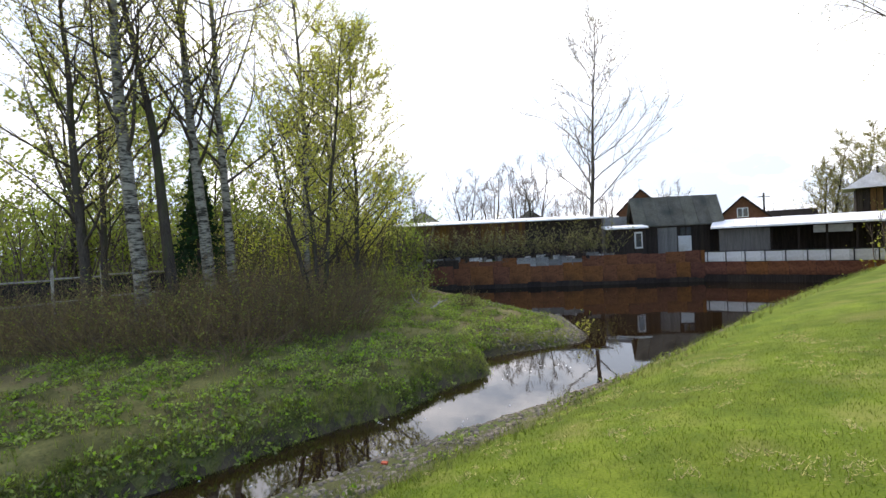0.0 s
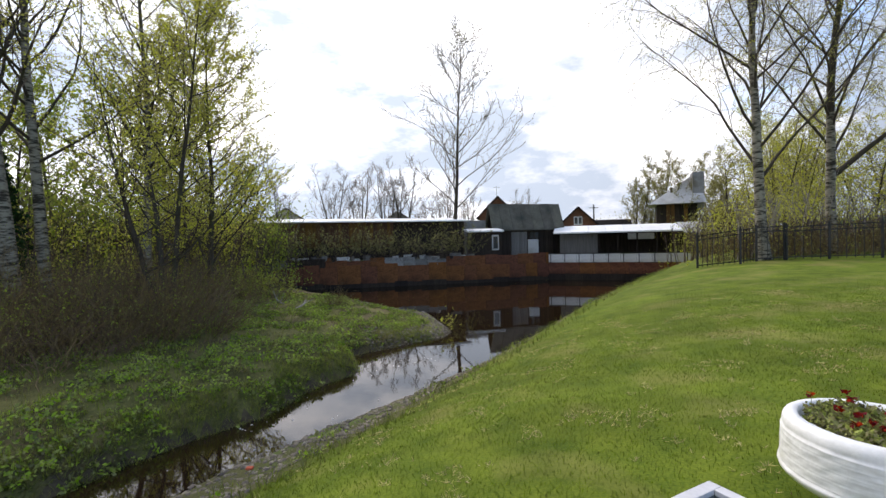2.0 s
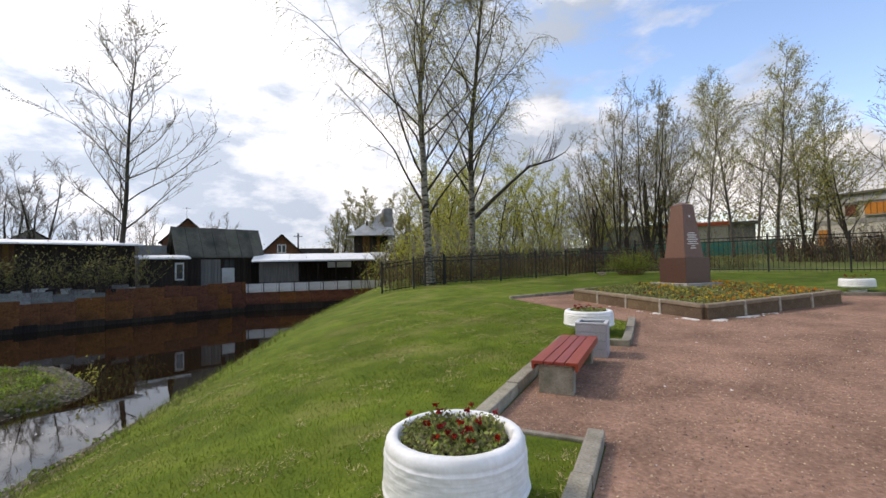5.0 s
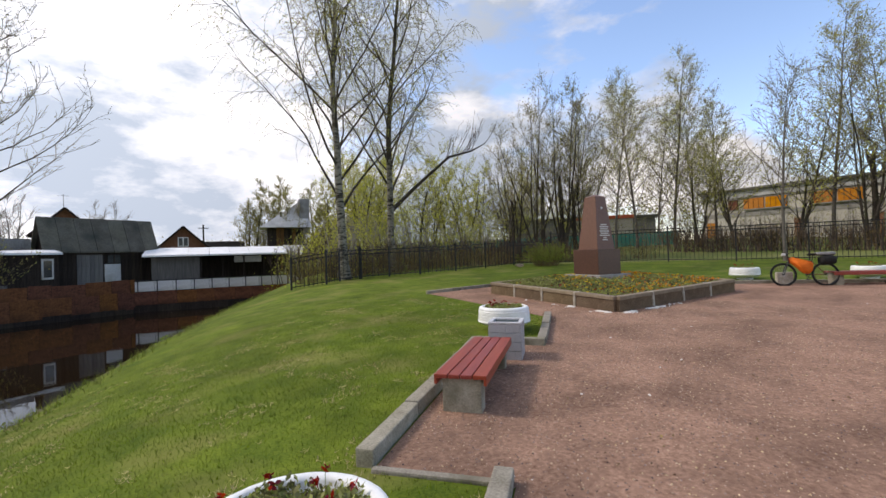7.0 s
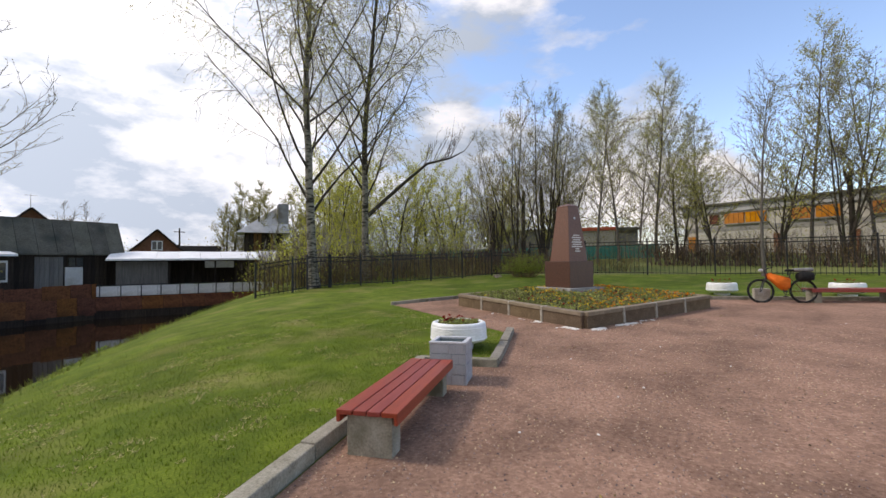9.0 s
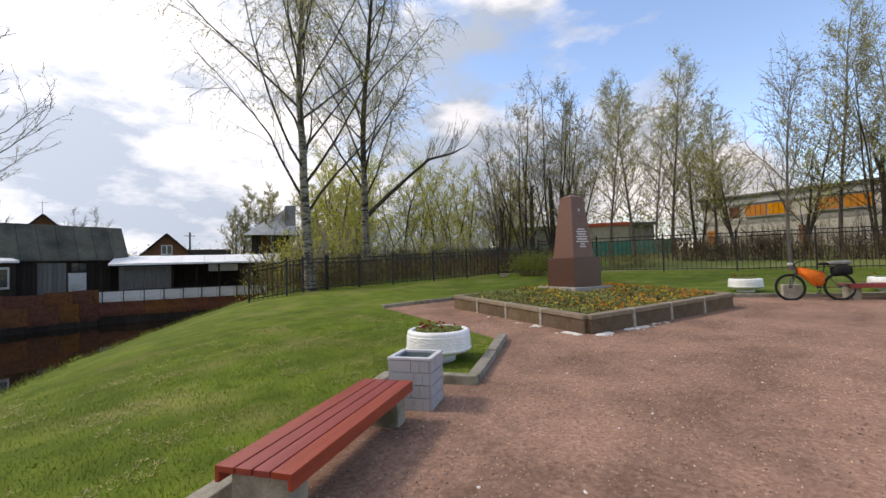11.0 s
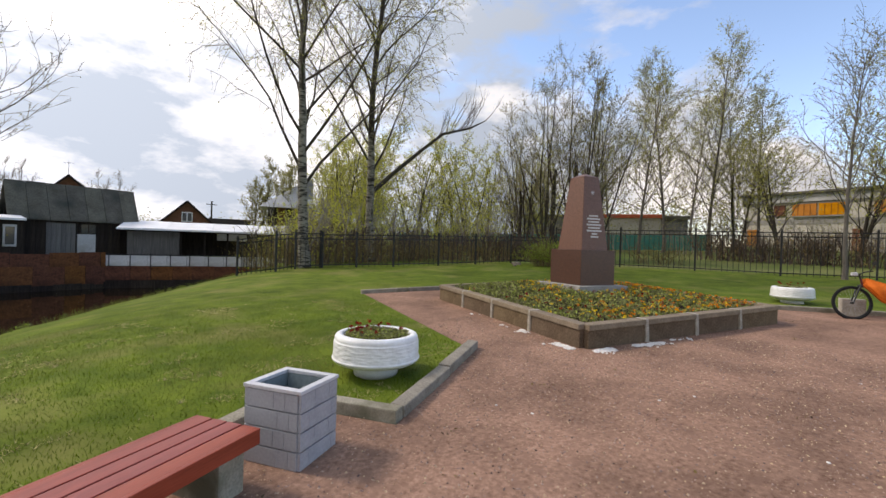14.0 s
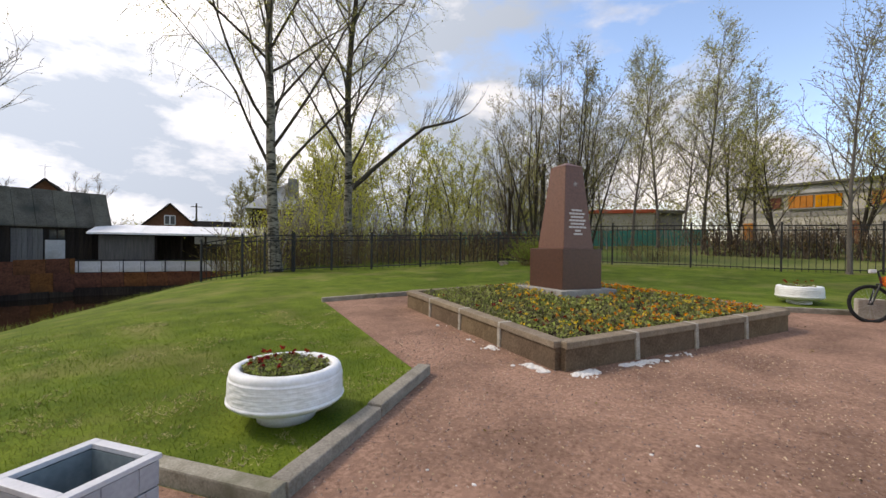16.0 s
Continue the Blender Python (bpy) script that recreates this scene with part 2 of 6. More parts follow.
M_PROOF = material("pale_metal_roof", (0.36, 0.36, 0.35), (0.55, 0.55, 0.54), 1.5, 0.55, 0.2, 0.01, 8.0, c=(0.25, 0.23, 0.21), vary=0.12)
M_BRICK = material("brown_gable", (0.13, 0.055, 0.032), (0.23, 0.11, 0.065), 2.0, 0.9, 0.3, 0.01, 8.0)
M_PLASTER = material("pale_plaster", (0.46, 0.43, 0.37), (0.60, 0.57, 0.50), 0.8, 0.9, 0.2, 0.01, 12.0, c=(0.38, 0.36, 0.31))
M_ORANGE = material("orange_board", (0.42, 0.15, 0.018), (0.58, 0.24, 0.035), 2.0, 0.7, 0.2, 0.005, vary=0.12)
M_TEAL = material("teal_paint", (0.055, 0.25, 0.21), (0.10, 0.34, 0.29), 2.0, 0.7, 0.2, 0.005)
M_REDROOF = material("red_roofing", (0.42, 0.085, 0.045), (0.55, 0.13, 0.07), 2.0, 0.7, 0.2, 0.005)
M_DARK = material("dark_opening", (0.012, 0.011, 0.010), (0.03, 0.027, 0.025), 2.0, 0.8, 0.1, 0.004)
M_IRON = material("black_iron", (0.012, 0.012, 0.013), (0.03, 0.03, 0.032), 20.0, 0.5, 0.1, 0.002, metal=0.3)
M_STEEL = material("bright_steel", (0.40, 0.40, 0.41), (0.55, 0.55, 0.56), 20.0, 0.3, 0.05, 0.001, metal=0.9)
M_RUBBER = material("black_rubber", (0.012, 0.012, 0.012), (0.03, 0.03, 0.03), 30.0, 0.8, 0.3, 0.002)
M_BAG = material("orange_fabric", (0.62, 0.12, 0.012), (0.82, 0.20, 0.03), 12.0, 0.7, 0.5, 0.01)
M_BIKE = material("dark_red_frame", (0.10, 0.008, 0.010), (0.16, 0.015, 0.018), 10.0, 0.3, 0.0, clear=0.5)
M_GLASS = material("window_glass", (0.03, 0.035, 0.04), (0.06, 0.065, 0.07), 1.0, 0.08, 0.0)
M_INK = material("pale_lettering", (0.55, 0.52, 0.48), (0.65, 0.62, 0.58), 30.0, 0.7, 0.1, 0.001)
M_BIRCH = material("birch_bark", (0.036, 0.032, 0.024), (0.25, 0.235, 0.19), 2.6, 0.85, 0.5, 0.01, 3.0, spread=(0.43, 0.55), stretch=(0.7, 0.7, 3.0))
M_BARK = material("dark_bark", (0.030, 0.025, 0.020), (0.085, 0.072, 0.058), 3.0, 0.95, 0.8, 0.02, 6.0, stretch=(3, 3, 0.6), c=(0.06, 0.065, 0.03))
M_GBARK = material("grey_bark", (0.08, 0.07, 0.06), (0.19, 0.17, 0.15), 3.0, 0.95, 0.6, 0.02, 6.0, stretch=(3, 3, 0.6))
M_TWIG = material("brown_twigs", (0.075, 0.055, 0.045), (0.15, 0.115, 0.095), 2.0, 0.9, 0.0, island=0.3)
M_GTWIG = material("grey_twigs", (0.20, 0.175, 0.155), (0.34, 0.305, 0.275), 2.0, 0.9, 0.0, island=0.3)
M_ARCH = material("tan_stems", (0.15, 0.10, 0.06), (0.27, 0.19, 0.12), 1.0, 0.9, 0.0, island=0.3)
M_STRAW = material("straw", (0.30, 0.25, 0.11), (0.46, 0.40, 0.20), 1.0, 0.9, 0.0, island=0.3)
M_BRUSH = material("brush_twigs", (0.085, 0.060, 0.033), (0.235, 0.168, 0.092), 1.0, 0.9, 0.0, island=0.4)
M_LEAFY = material("young_yellow_leaves", (0.42, 0.43, 0.065), (0.62, 0.60, 0.13), 0.9, 0.7, 0.0, island=0.3, trans=0.5)
M_LEAFG = material("fresh_green_leaves", (0.19, 0.25, 0.040), (0.34, 0.39, 0.08), 0.9, 0.7, 0.0, island=0.3, trans=0.5)
M_LEAFS = material("sparse_birch_leaves", (0.36, 0.36, 0.075), (0.54, 0.52, 0.15), 0.9, 0.7, 0.0, island=0.3, trans=0.5)
M_MTWIG = material("grey_brown_twigs", (0.105, 0.085, 0.068), (0.21, 0.175, 0.145), 2.0, 0.9, 0.0, island=0.3)
M_LEAFB = material("bud_leaves", (0.24, 0.23, 0.08), (0.38, 0.35, 0.14), 0.9, 0.7, 0.0, island=0.3, trans=0.5)
M_HERB = material("herb_leaves", (0.120, 0.170, 0.036), (0.37, 0.41, 0.115), 0.8, 0.7, 0.0, island=0.6, trans=0.25)
M_GRASS = material("grass_blades", (0.064, 0.100, 0.008), (0.158, 0.205, 0.019), 0.8, 0.8, 0.0, island=0.28, trans=0.3, c=(0.19, 0.19, 0.055))
M_BANKG = material("bank_grass_blades", (0.10, 0.135, 0.026), (0.26, 0.275, 0.07), 0.8, 0.8, 0.0, island=0.4, trans=0.3, c=(0.24, 0.20, 0.09))
M_SPRUCE = material("spruce_needles", (0.012, 0.03, 0.012), (0.035, 0.065, 0.022), 1.0, 0.9, 0.0, island=0.3)
M_PETALO = material("orange_petals", (0.60, 0.16, 0.012), (0.75, 0.30, 0.02), 3.0, 0.7, 0.0, island=0.2, trans=0.2)
M_PETALY = material("yellow_petals", (0.60, 0.38, 0.03), (0.72, 0.52, 0.08), 3.0, 0.7, 0.0, island=0.2, trans=0.2)
M_PETALR = material("dark_red_petals", (0.16, 0.008, 0.012), (0.30, 0.018, 0.022), 3.0, 0.7, 0.0, island=0.3, trans=0.2)
M_WATER = water_material()
M_LITTER = material("pale_litter", (0.6, 0.58, 0.55), (0.75, 0.73, 0.7), 9.0, 0.8, 0.2, 0.003)


# ---- small building kit ----
def link(name, me, mat, parent=None, label="", smooth=False):
    ob = new(name, me)
    if mat is not None and not me.materials:
        me.materials.append(mat)
    if smooth:
        me.polygons.foreach_set("use_smooth", [True] * len(me.polygons))
    if parent is not None:
        ob.parent = parent
    if label:
        ob["label"] = label
    return ob


def part(name, bm, mat, parent=None, label="", smooth=False):
    me = bpy.data.meshes.new(name)
    bm.to_mesh(me)
    bm.free()
    return link(name, me, mat, parent, label, smooth)


def thing(name, m, label, category, group="", kind=""):
    e = new(name)
    e.matrix_world = m
    return tagged(e, label, category, group, kind)


def add_box(bm, size, at=(0, 0, 0), turn=None, bevel=0.0, wob=0.0):
    m = Matrix.Translation(at) @ (turn or Matrix.Identity(4)) @ Matrix.Diagonal((*size, 1))
    vs = bmesh.ops.create_cube(bm, size=1.0, matrix=m)["verts"]
    if bevel:
        es = list({e for v in vs for e in v.link_edges})
        got = bmesh.ops.bevel(bm, geom=es, offset=bevel, segments=2, affect="EDGES", profile=0.6)
        vs = got["verts"]
    if wob:
        for v in vs:
            v.co += noise.noise_vector(v.co * 2.3) * wob
    return vs


def box(name, size, at, mat, parent=None, label="", bevel=0.008, turn=None, wob=0.0):
    bm = bmesh.new()
    add_box(bm, size, at, turn, bevel, wob)
    return part(name, bm, mat, parent, label)


def lathe(name, profile, mat, parent=None, seg=48, label="", wob=0.0):
    bm = bmesh.new()
    rings = []
    for r, z in profile:
        ring = []
        for i in range(seg):
            a = 2 * math.pi * i / seg
            v = Vector((r * math.cos(a), r * math.sin(a), z))
            if wob:
                f = noise.noise(Vector((a * 9, z * 40, 1.7))) * wob
                v.x += math.cos(a) * f
                v.y += math.sin(a) * f
            ring.append(bm.verts.new(v))
        rings.append(ring)
    for p, q in zip(rings, rings[1:]):
        for i in range(seg):
            j = (i + 1) % seg
            bm.faces.new((p[i], p[j], q[j], q[i]))
    if profile[0][0] > 0.001:
        bm.faces.new(rings[0][::-1])
    if profile[-1][0] > 0.001:
        bm.faces.new(rings[-1])
    bmesh.ops.recalc_face_normals(bm, faces=bm.faces[:])
    return part(name, bm, mat, parent, label, smooth=True)


class Soup:
    """Gathers vertices and faces of many small shapes into one mesh."""

    def __init__(self):
        self.v, self.f = [], []

    def tube(self, pts, radii, sides=4):
        n0 = len(self.v)
        up = Vector((0.31, 0.17, 0.93))
        for i, p in enumerate(pts):
            d = (pts[min(i + 1, len(pts) - 1)] - pts[max(i - 1, 0)])
            if d.length < 1e-6:
                d = Vector((0, 0, 1))
            d.normalize()
            a = d.cross(up)
            if a.length < 0.05:
                a = d.cross(Vector((1, 0, 0)))
            a.normalize()
            b = d.cross(a)
            r = radii[i]
            for s in range(sides):
                t = 2 * math.pi * s / sides
                self.v.append(p + a * (r * math.cos(t)) + b * (r * math.sin(t)))
        for i in range(len(pts) - 1):
            for s in range(sides):
                q = (s + 1) % sides
                self.f.append((n0 + i * sides + s, n0 + i * sides + q, n0 + (i + 1) * sides + q, n0 + (i + 1) * sides + s))

    def ribbon(self, pts, r):
        """A thin twig: a narrow folded strip that tapers to its tip."""
        n0 = len(self.v)
        d = (pts[-1] - pts[0])
        a = d.cross(Vector((0.37, 0.61, 0.70)))
        a = (a.normalized() if a.length > 1e-5 else Vector((1, 0, 0))) * r
        for i, p in enumerate(pts[:-1]):
            self.v += [p - a, p + a]
        self.v.append(pts[-1])
        k = len(pts) - 1
        for i in range(k - 1):
            self.f.append((n0 + 2 * i, n0 + 2 * i + 1, n0 + 2 * i + 3, n0 + 2 * i + 2))
        self.f.append((n0 + 2 * k - 2, n0 + 2 * k - 1, n0 + 2 * k))

    def leaf(self, p, size, rng):
        a = Vector((rng.uniform(-1, 1), rng.uniform(-1, 1), rng.uniform(-1, 1))) * size
        b = Vector((rng.uniform(-1, 1), rng.uniform(-1, 1), rng.uniform(-1, 1)))
        b = (b - a * (b.dot(a) / max(a.dot(a), 1e-9))).normalized() * size * 0.6
        n0 = len(self.v)
        self.v += [p - a, p + b, p + a, p - b]
        self.f.append((n0, n0 + 1, n0 + 2, n0 + 3))

    def blade(self, p, tip, w):
        n0 = len(self.v)
        d = tip - p
        side = Vector((-d.y, d.x, 0))
        side = (side.normalized() if side.length > 1e-5 else Vector((1, 0, 0))) * w
        self.v += [p - side, p + side, tip]
        self.f.append((n0, n0 + 1, n0 + 2))

    def stone(self, p, r, rng):
        n0 = len(self.v)
        sx, sy, sz = r * rng.uniform(0.8, 1.5), r * rng.uniform(0.7, 1.2), r * rng.uniform(0.4, 0.8)
        t = rng.uniform(0, 6.28)
        ct, st = math.cos(t), math.sin(t)
        for k in range(2):
            for i in range(5):
                a = 6.283 * (i + 0.5 * k) / 5
                q = rng.uniform(0.8, 1.15)
                x, y, z = sx * math.cos(a) * q, sy * math.sin(a) * q, sz * (0.55 if k else -0.45)
                if k:
                    x, y = x * 0.75, y * 0.75
                self.v.append(p + Vector((ct * x - st * y, st * x + ct * y, z)))
        self.v.append(p + Vector((0, 0, sz)))
        for i in range(5):
            j = (i + 1) % 5
            self.f.append((n0 + i, n0 + j, n0 + 5 + i))
            self.f.append((n0 + j, n0 + 5 + j, n0 + 5 + i))
            self.f.append((n0 + 5 + i, n0 + 5 + j, n0 + 10))

    def chip(self, p, r, rng):
        n0 = len(self.v)
        t = rng.uniform(0, 6.283)
        for i in range(3):
            a = t + i * 2.094 + rng.uniform(-0.4, 0.4)
            self.v.append(p + Vector((math.cos(a) * r, math.sin(a) * r, -0.2 * r)))
        self.v.append(p + Vector((rng.uniform(-0.4, 0.4) * r, rng.uniform(-0.4, 0.4) * r, r * rng.uniform(0.5, 0.9))))
        self.f += [(n0, n0 + 1, n0 + 3), (n0 + 1, n0 + 2, n0 + 3), (n0 + 2, n0, n0 + 3)]

    def done(self, name, mat, parent=None, label="", smooth=False):
        me = bpy.data.meshes.new(name)
        me.from_pydata([tuple(p) for p in self.v], [], self.f)
        me.update()
        return link(name, me, mat, parent, label, smooth)


# ---- the lie of the land ----
OX, OY = 6.0, 3.0           # origin of the square's own axes: u along the benches, v towards the river
UX, UY = 0.903, 0.430
WATER = -1.87


def to_uv(x, y):
    return UX * (x - OX) + UY * (y - OY), -UY * (x - OX) + UX * (y - OY)


def from_uv(u, v):
    return OX + UX * u - UY * v, OY + UY * u + UX * v


def to_sr(x, y):
    """s: metres from the top of the lawn's bank (lawn positive); r: metres along it."""
    return 0.788 * (x + 3.5) - 0.615 * (y - 4), 0.615 * (x + 3.5) + 0.788 * (y - 4)


def lerp(t, ks, vs):
    if t <= ks[0]:
        return vs[0]
    for i in range(len(ks) - 1):
        if t <= ks[i + 1]:
            return vs[i] + (vs[i + 1] - vs[i]) * (t - ks[i]) / (ks[i + 1] - ks[i])
    return vs[-1]


def ease(a, b, t):
    t = min(max((t - a) / (b - a), 0), 1)
    return t * t * (3 - 2 * t)


def left_shore(r):
    """The s of the left bank's waterline, by r; past the spit's point there is no left bank."""
    return lerp(r, [-30, -1.9, 0.1, 1.4, 2.4, 4.1, 5.7, 6.6, 8.1, 10.5, 11.6, 13.6], [-2.6, -2.95, -3.2, -3.25, -3.1, -3.7, -3.75, -5.2, -4.9, -4.3, -4.75, -7.4])


def far_shore_r(s):
    """The r of the spit's river side, by s."""
    return lerp(s, [-80, -40, -21.5, -10.9, -7.6, -4.4], [26, 21.5, 16.6, 13.9, 13.8, 11.1])


def in_far_side(x, y):
    """Metres behind the rusty river wall (positive: on the far land)."""
    a = -0.19 * (x - 9.37) + 0.981 * (y - 36.1)
    b = 0.352 * (x - 9.37) + 0.936 * (y - 36.1)
    return min(a, b) if x < 60 else -1


def land(x, y):
    u, v = to_uv(x, y)
    s, r = to_sr(x, y)
    g = 0.038 * min(max(u, 0), 21) + 1.6 * ease(23, 50, u) + 0.15 * ease(5, 40, -v) * ease(-5, 5, u)
    if s > -1.95:
        crest = lerp(r, [-4, 3, 8, 13, 20], [-1.40, -1.36, -1.10, -0.78, -0.66])
        if s > 0:
            fall = crest * max(1 - s / 6.8, 0) ** 2.3
        else:
            sh = lerp(r, [1, 3, 6, 8.5], [1.66, 1.55, 1.38, 1.15])
            fall = lerp(s, [-1.95, -sh, -0.55, 0], [-2.0, -1.87, crest + (-1.87 - crest) * 0.42, crest])
        z = g * ease(-1.9, 5, s) + fall + 0.01 * noise.noise(Vector((x * 0.4, y * 0.4, 0)))
        if s < 0.4:
            z += 0.07 * noise.noise(Vector((x * 1.7, y * 1.7, 3)))
    else:
        edge = min(left_shore(r) - s, far_shore_r(s) - r)    # metres inside the left bank's land
        z = WATER + lerp(edge, [-2.5, 0, 0.15, 0.5, 1.6, 6, 25], [-0.9, 0.0, 0.22, 0.42, 0.62, 0.80, 1.3])
        if edge > 0:
            z = WATER + (z - WATER) * (1 - 0.55 * ease(6.5, 10.5, r) * ease(-14, -7, s))
            z += min(edge, 1) * (0.10 * noise.noise(Vector((x * 0.9, y * 0.9, 7))) + 0.07 * noise.noise(Vector((x * 2.6, y * 2.6, 17))))
        z = max(z, WATER - 0.8)
        if s > -2.6 and edge < 0:
            z = min(z, WATER - 0.12 - 0.5 * (-1.95 - s))
    far = in_far_side(x, y)
    if far > -0.2:
        z = max(z, -2.4 + 2.6 * ease(-0.2, 0.5, far))
    return z


def region(x, y):
    u, v = to_uv(x, y)
    s, r = to_sr(x, y)
    if in_far_side(x, y) > 0:
        return 4
    if s > 0.05:
        return 4 if u > 21.3 else 0
    if s > -2.1:
        return 1
    edge = min(left_shore(r) - s, far_shore_r(s) - r)
    return 2 if edge > 0.08 else 3


def spread(lo, hi, step, outer):
    vals = list(np.arange(lo, hi + 1e-6, step))
    d, g = step, []
    x = hi
    while x < outer:
        d *= 1.35
        x += d
        g.append(x)
    back, d, x = [], step, lo
    while x > -outer:
        d *= 1.35
        x -= d
        back.append(x)
    return back[::-1] + vals + g


xs, ys = spread(-24, 32, 0.25, 900), spread(-10, 37, 0.25, 900)
gv = [(x, y, land(x, y)) for y in ys for x in xs]
nx = len(xs)
gf = [(j * nx + i, j * nx + i + 1, (j + 1) * nx + i + 1, (j + 1) * nx + i) for j in range(len(ys) - 1) for i in range(nx - 1)]
ground_mesh = bpy.data.meshes.new("ground")
ground_mesh.from_pydata(gv, [], gf)
for m_ in (M_LAWN, M_BANK, M_LEFT, M_BED, M_FIELD):
    ground_mesh.materials.append(m_)
ground_mesh.polygons.foreach_set("material_index", [region((gv[f[0]][0] + gv[f[2]][0]) / 2, (gv[f[0]][1] + gv[f[2]][1]) / 2) for f in gf])
ground_mesh.polygons.foreach_set("use_smooth", [True] * len(gf))
tagged(link("ground", ground_mesh, None), "mown spring lawn sloping to muddy river banks", "ground", kind="structure")

bm = bmesh.new()
bmesh.ops.create_grid(bm, x_segments=8, y_segments=8, size=1.0, matrix=Matrix.Translation((-5, 14, WATER)) @ Matrix.Diagonal((55, 30, 1, 1)))
tagged(part("water", bm, M_WATER), "still brown river water mirroring sky and sheds", "water", kind="structure")


def sheet(name, cells, step, place, lift, mat, label):
    """A paving sheet that follows the land; cells: set of (i, j) in steps, place: (a, b) to x, y."""
    idx, v, f = {}, [], []
    for i, j in sorted(cells):
        q = []
        for a, b in ((i, j), (i + 1, j), (i + 1, j + 1), (i, j + 1)):
            if (a, b) not in idx:
                x, y = place(a * step, b * step)
                idx[a, b] = len(v)
                v.append((x, y, land(x, y) + lift + 0.0015 * noise.noise(Vector((x * 2, y * 2, 0)))))
            q.append(idx[a, b])
        f.append(q)
    me = bpy.data.meshes.new(name)
    me.from_pydata(v, [], f)
    me.polygons.foreach_set("use_smooth", [True] * len(f))
    return tagged(link(name, me, mat), label, "paving", kind="structure")


BEDC = (7.50, -1.72)            # centre of the flower bed in u, v
Q = math.sqrt(0.5)


def from_pq(p, q):
    """p, q: metres from the bed's centre along its own sides, which stand at 45 degrees to the benches."""
    return from_uv(BEDC[0] + Q * (p + q), BEDC[1] + Q * (q - p))


STEP = 0.15
cells = set()
for i in range(-90, 63):
    for j in range(-120, 6):
        uu, vv = (i + 0.5) * STEP, (j + 0.5) * STEP
        top = 0.78 if (-3.45 < uu < 0.95) else -0.25
        if uu < -6.1:
            top = 0.78
        if vv < top and uu < 9.4 and not (uu > 8.0 and vv > -4.5):
            cells.add((i, j))
sheet("gravel_square", cells, STEP, from_uv, 0.014, M_GRAVEL, "trodden reddish gravel of the memorial square")
cells = {(i, j) for i in range(-26, 27) for j in range(-26, 27)}
sheet("gravel_ring", cells, STEP, from_pq, 0.008, M_GRAVEL, "trodden reddish gravel around the flower bed")


def on_land(u, v, turn=0.0, lift=0.0):
    x, y = from_uv(u, v)
    return Matrix.Translation((x, y, land(x, y) + lift)) @ Matrix.Rotation(math.atan2(UY, UX) + radians(turn), 4, "Z")


# ---- kerbs: each stone a piece of its line ----
def kerb_line(a, b, tall=0.13, wide=0.13, piece=1.0, into=from_uv, label="weathered concrete kerb between lawn and gravel"):
    rng = random.Random(int(a[0] * 71 + b[1] * 37 + 900))
    ax, ay = into(*a)
    bx, by = into(*b)
    length = math.hypot(bx - ax, by - ay)
    n = max(1, round(length / piece))
    t = thing("kerb", Matrix.Translation((ax, ay, land(ax, ay))), label, "kerb", kind="structure")
    ang = math.atan2(by - ay, bx - ax)
    for i in range(n):
        f = (i + 0.5) / n
        x, y = ax + (bx - ax) * f, ay + (by - ay) * f
        half = length / n / 2
        za, zb = (land(x + k * half * math.cos(ang), y + k * half * math.sin(ang)) for k in (-1, 1))
        bm = bmesh.new()
        turn = Matrix.Rotation(ang + rng.uniform(-0.014, 0.014), 4, "Z") @ Matrix.Rotation(-math.atan2(zb - za, 2 * half), 4, "Y")
        add_box(bm, (length / n - 0.016, wide, tall + 0.2), (0, 0, 0), turn, 0.016, 0.006)
        ob = part("kerb_stone", bm, M_KERB, t)
        ob.location = (x - ax, y - ay, (za + zb) / 2 - land(ax, ay) + tall / 2 - 0.1 + rng.uniform(-0.012, 0.012))
    return t


kerb_line((-3.38, 0.85), (0.93, 0.85), 0.15, 0.15)
kerb_line((0.99, 0.93), (0.99, -0.30), 0.13, 0.14)
kerb_line((1.05, -0.24), (3.55, -0.24), 0.12, 0.15, 1.2)
kerb_line((-3.42, 0.77), (-3.42, -0.16), 0.03, 0.07)
kerb_line((-6.05, -0.22), (-3.38, -0.22), 0.13, 0.14, 0.9)
kerb_line((-6.1, -0.15), (-6.1, 0.80), 0.06, 0.08)
kerb_line((-13.0, 0.85), (-6.16, 0.85), 0.12, 0.14)
kerb_line((-3.95, 3.92), (3.9, 3.92), 0.10, 0.12, 1.3, from_pq)
kerb_line((3.95, 3.86), (3.95, 0.9), 0.10, 0.12, 1.3, from_pq)
kerb_line((9.45, -4.5), (9.45, -17), 0.11, 0.13, 1.3)


M_BEDLEAF = material("bed_leaves", (0.15, 0.165, 0.050), (0.36, 0.36, 0.14), 3.0, 0.8, 0.0, island=0.5, trans=0.25)


